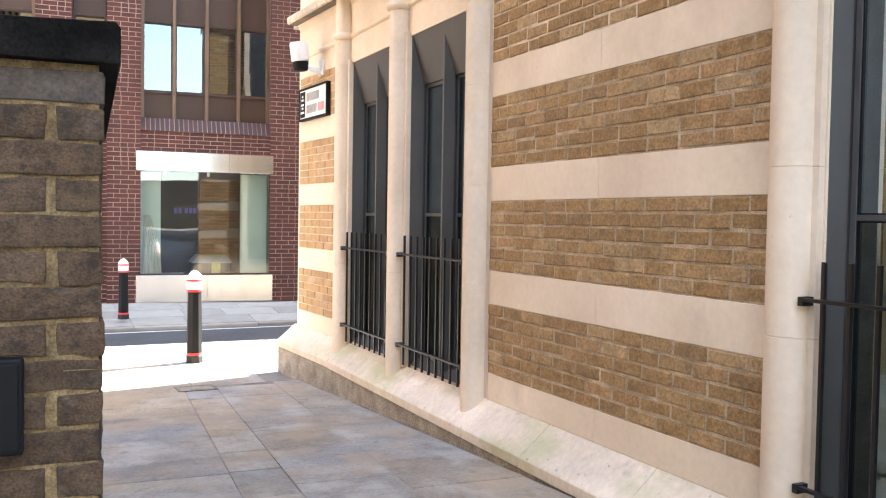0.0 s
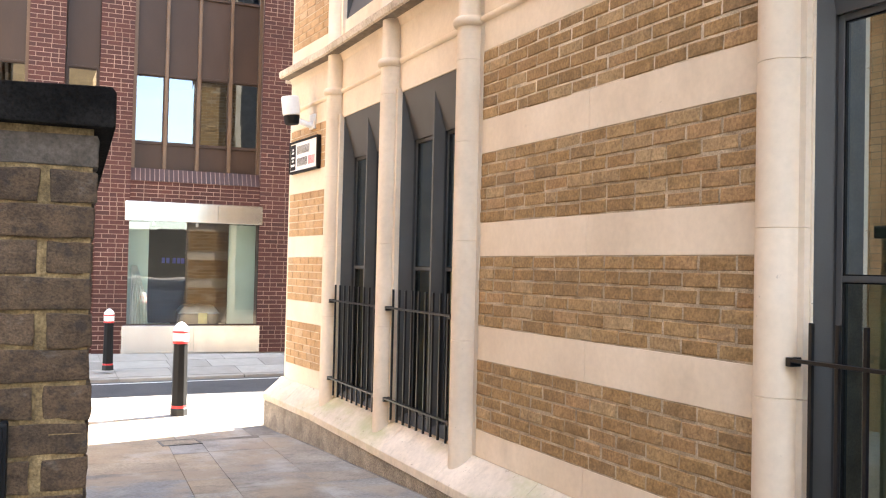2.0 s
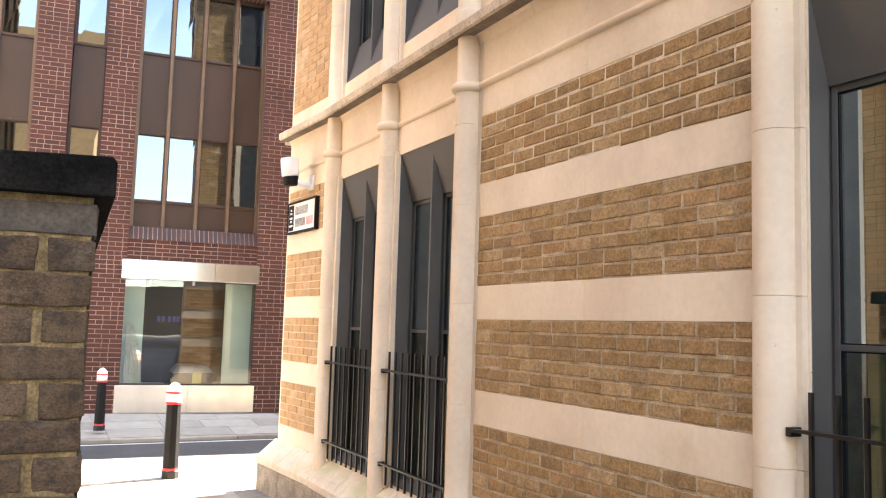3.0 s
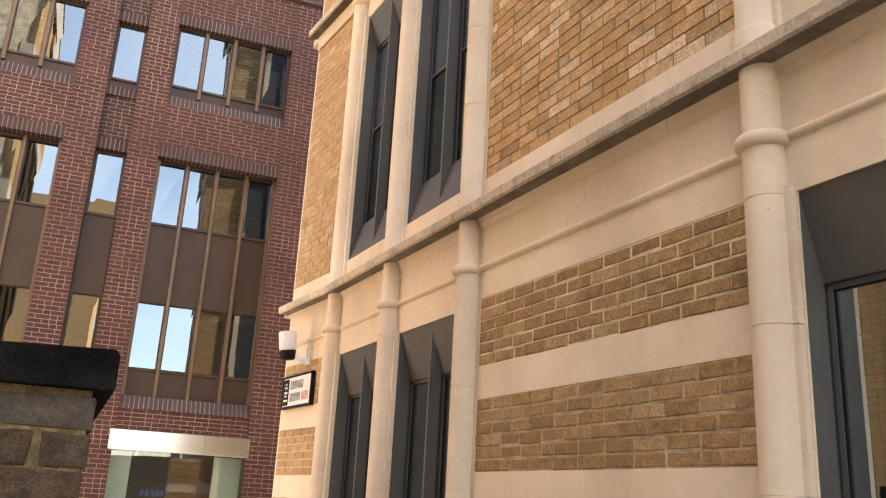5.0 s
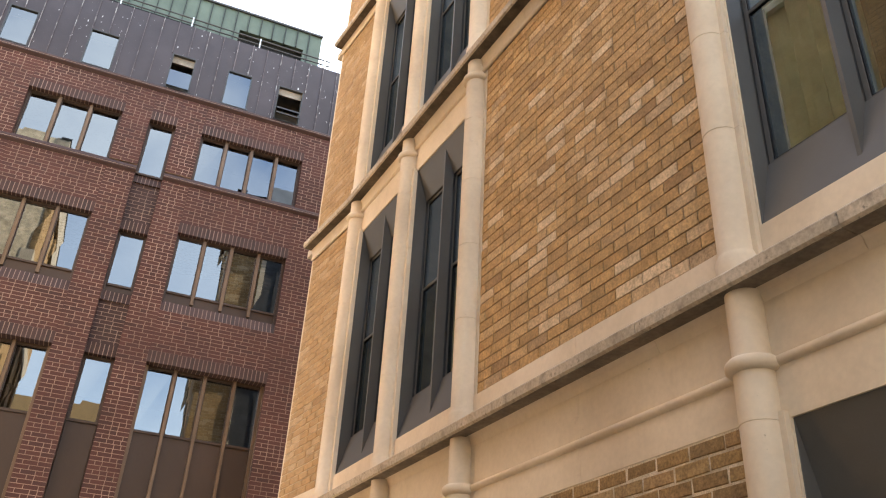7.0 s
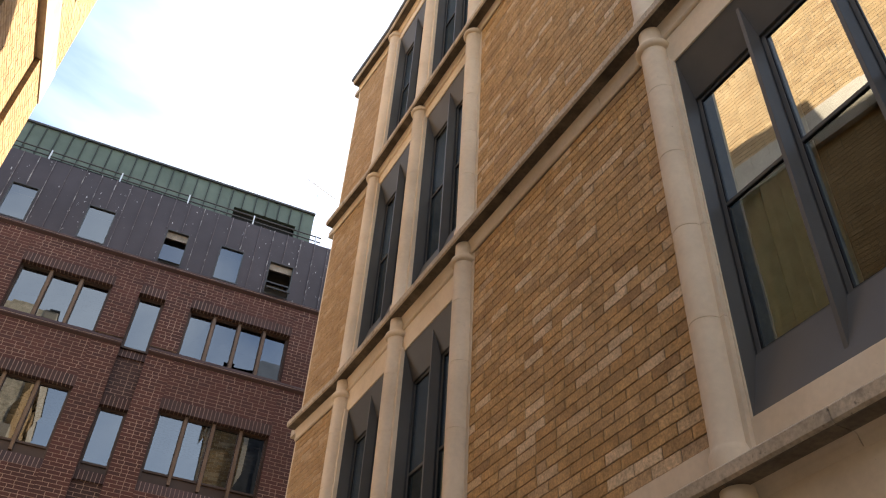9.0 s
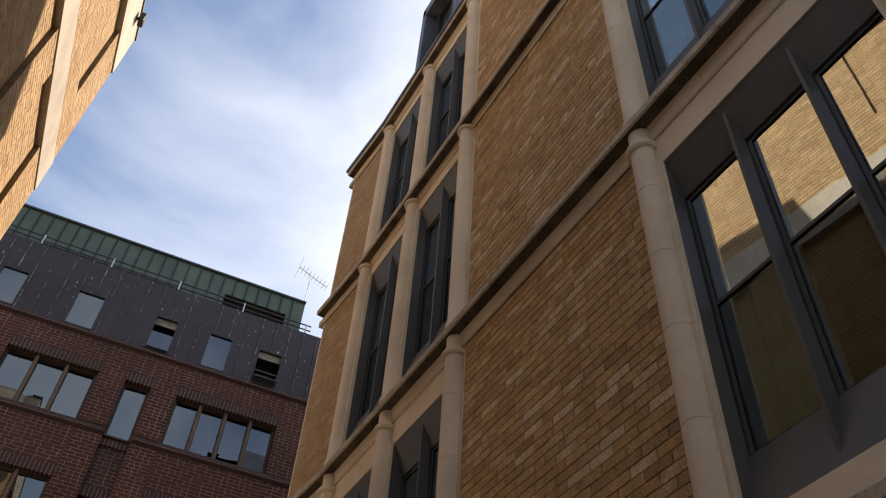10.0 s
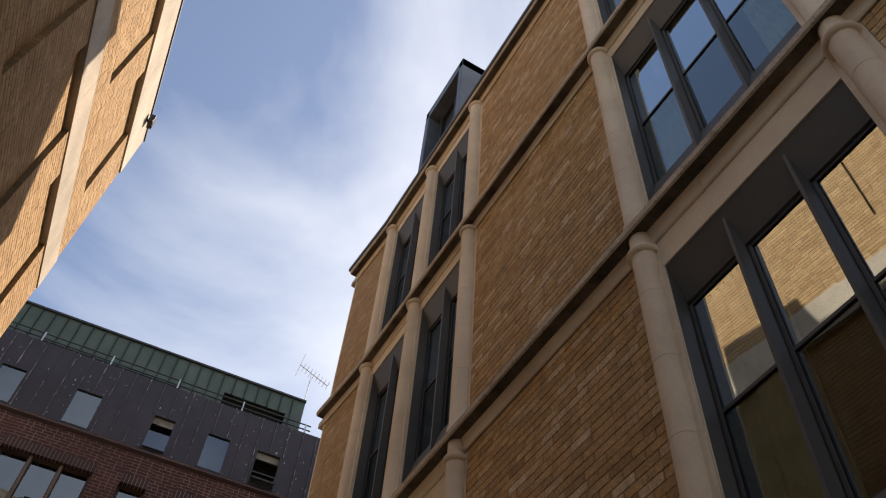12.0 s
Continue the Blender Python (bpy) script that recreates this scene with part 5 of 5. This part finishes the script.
COPE = [(-WW - 0.035, 1.796), (0.034, 1.796), (0.036, 1.80), (0.036, 1.872), (0.026, 1.884), (-WW - 0.022, 1.866), (-WW - 0.036, 1.850)]
g = Geo()
g.run(COPE, -0.035, WL * 0.55)
cop = part("coping_stone", g, COPING, low, bevel=0.006)
g = Geo()
g.run(COPE, WL * 0.55 + 0.006, WL + 0.03)
part("coping_stone", g, COPING, low, bevel=0.006)
meter = thing("meter_box", "black metal box fixed to the sooty brick", "box", low_m)
g = Geo()
g.box(-0.42, -0.036, 0.985, -0.150, 0.0, 1.185)
part("case", g, BLACK, meter, bevel=0.006)
g = Geo()
g.box(-0.41, -0.042, 0.995, -0.158, -0.036, 1.175)
part("door", g, BLACK, meter, bevel=0.003)

# ---------------------------------------------------------------- bollards
def bollard(x, y, z, h, label):
    t = thing("bollard", label, "bollard", Matrix.Translation((x, y, z)), "street bollards")
    s = h / 1.04
    def oct_(pr):
        g = Geo()
        g.lathe([(r * s, q * s) for r, q in pr], 0, 0, 8, 22.5, 382.5)
        return g
    def rnd(pr):
        g = Geo()
        g.lathe([(r * s, q * s) for r, q in pr], 0, 0, 28)
        return g
    part("base", oct_([(0.098, 0.0), (0.098, 0.075), (0.092, 0.085)]), IRON, t, bevel=0.004)
    part("lower_band", oct_([(0.0915, 0.085), (0.0915, 0.112)]), REDP, t, "red painted band")
    part("post", oct_([(0.088, 0.112), (0.078, 0.80)]), BLACK, t, bevel=0.006)
    part("band", rnd([(0.080, 0.80), (0.088, 0.805), (0.088, 0.825), (0.082, 0.83)]), REDP, t, "red painted band", smooth=True)
    part("collar", rnd([(0.084, 0.83), (0.086, 0.915), (0.084, 0.92)]), WHITE, t, "white painted collar", smooth=True)
    part("upper_band", rnd([(0.09, 0.92), (0.092, 0.925), (0.092, 0.937), (0.086, 0.942)]), REDP, t, "red painted band", smooth=True)
    part("cap", rnd([(0.085, 0.942), (0.086, 0.955), (0.075, 0.985), (0.05, 1.015), (0.03, 1.03), (0.012, 1.04), (0.0, 1.041)]), WHITE, t, "white painted domed cap", smooth=True)


bollard(-1.00, 9.86, -0.189, 1.04, "black bollard with white cap and red bands")
bollard(-1.42, 13.42, -0.085, 0.90, "black bollard with white cap beside the shop")
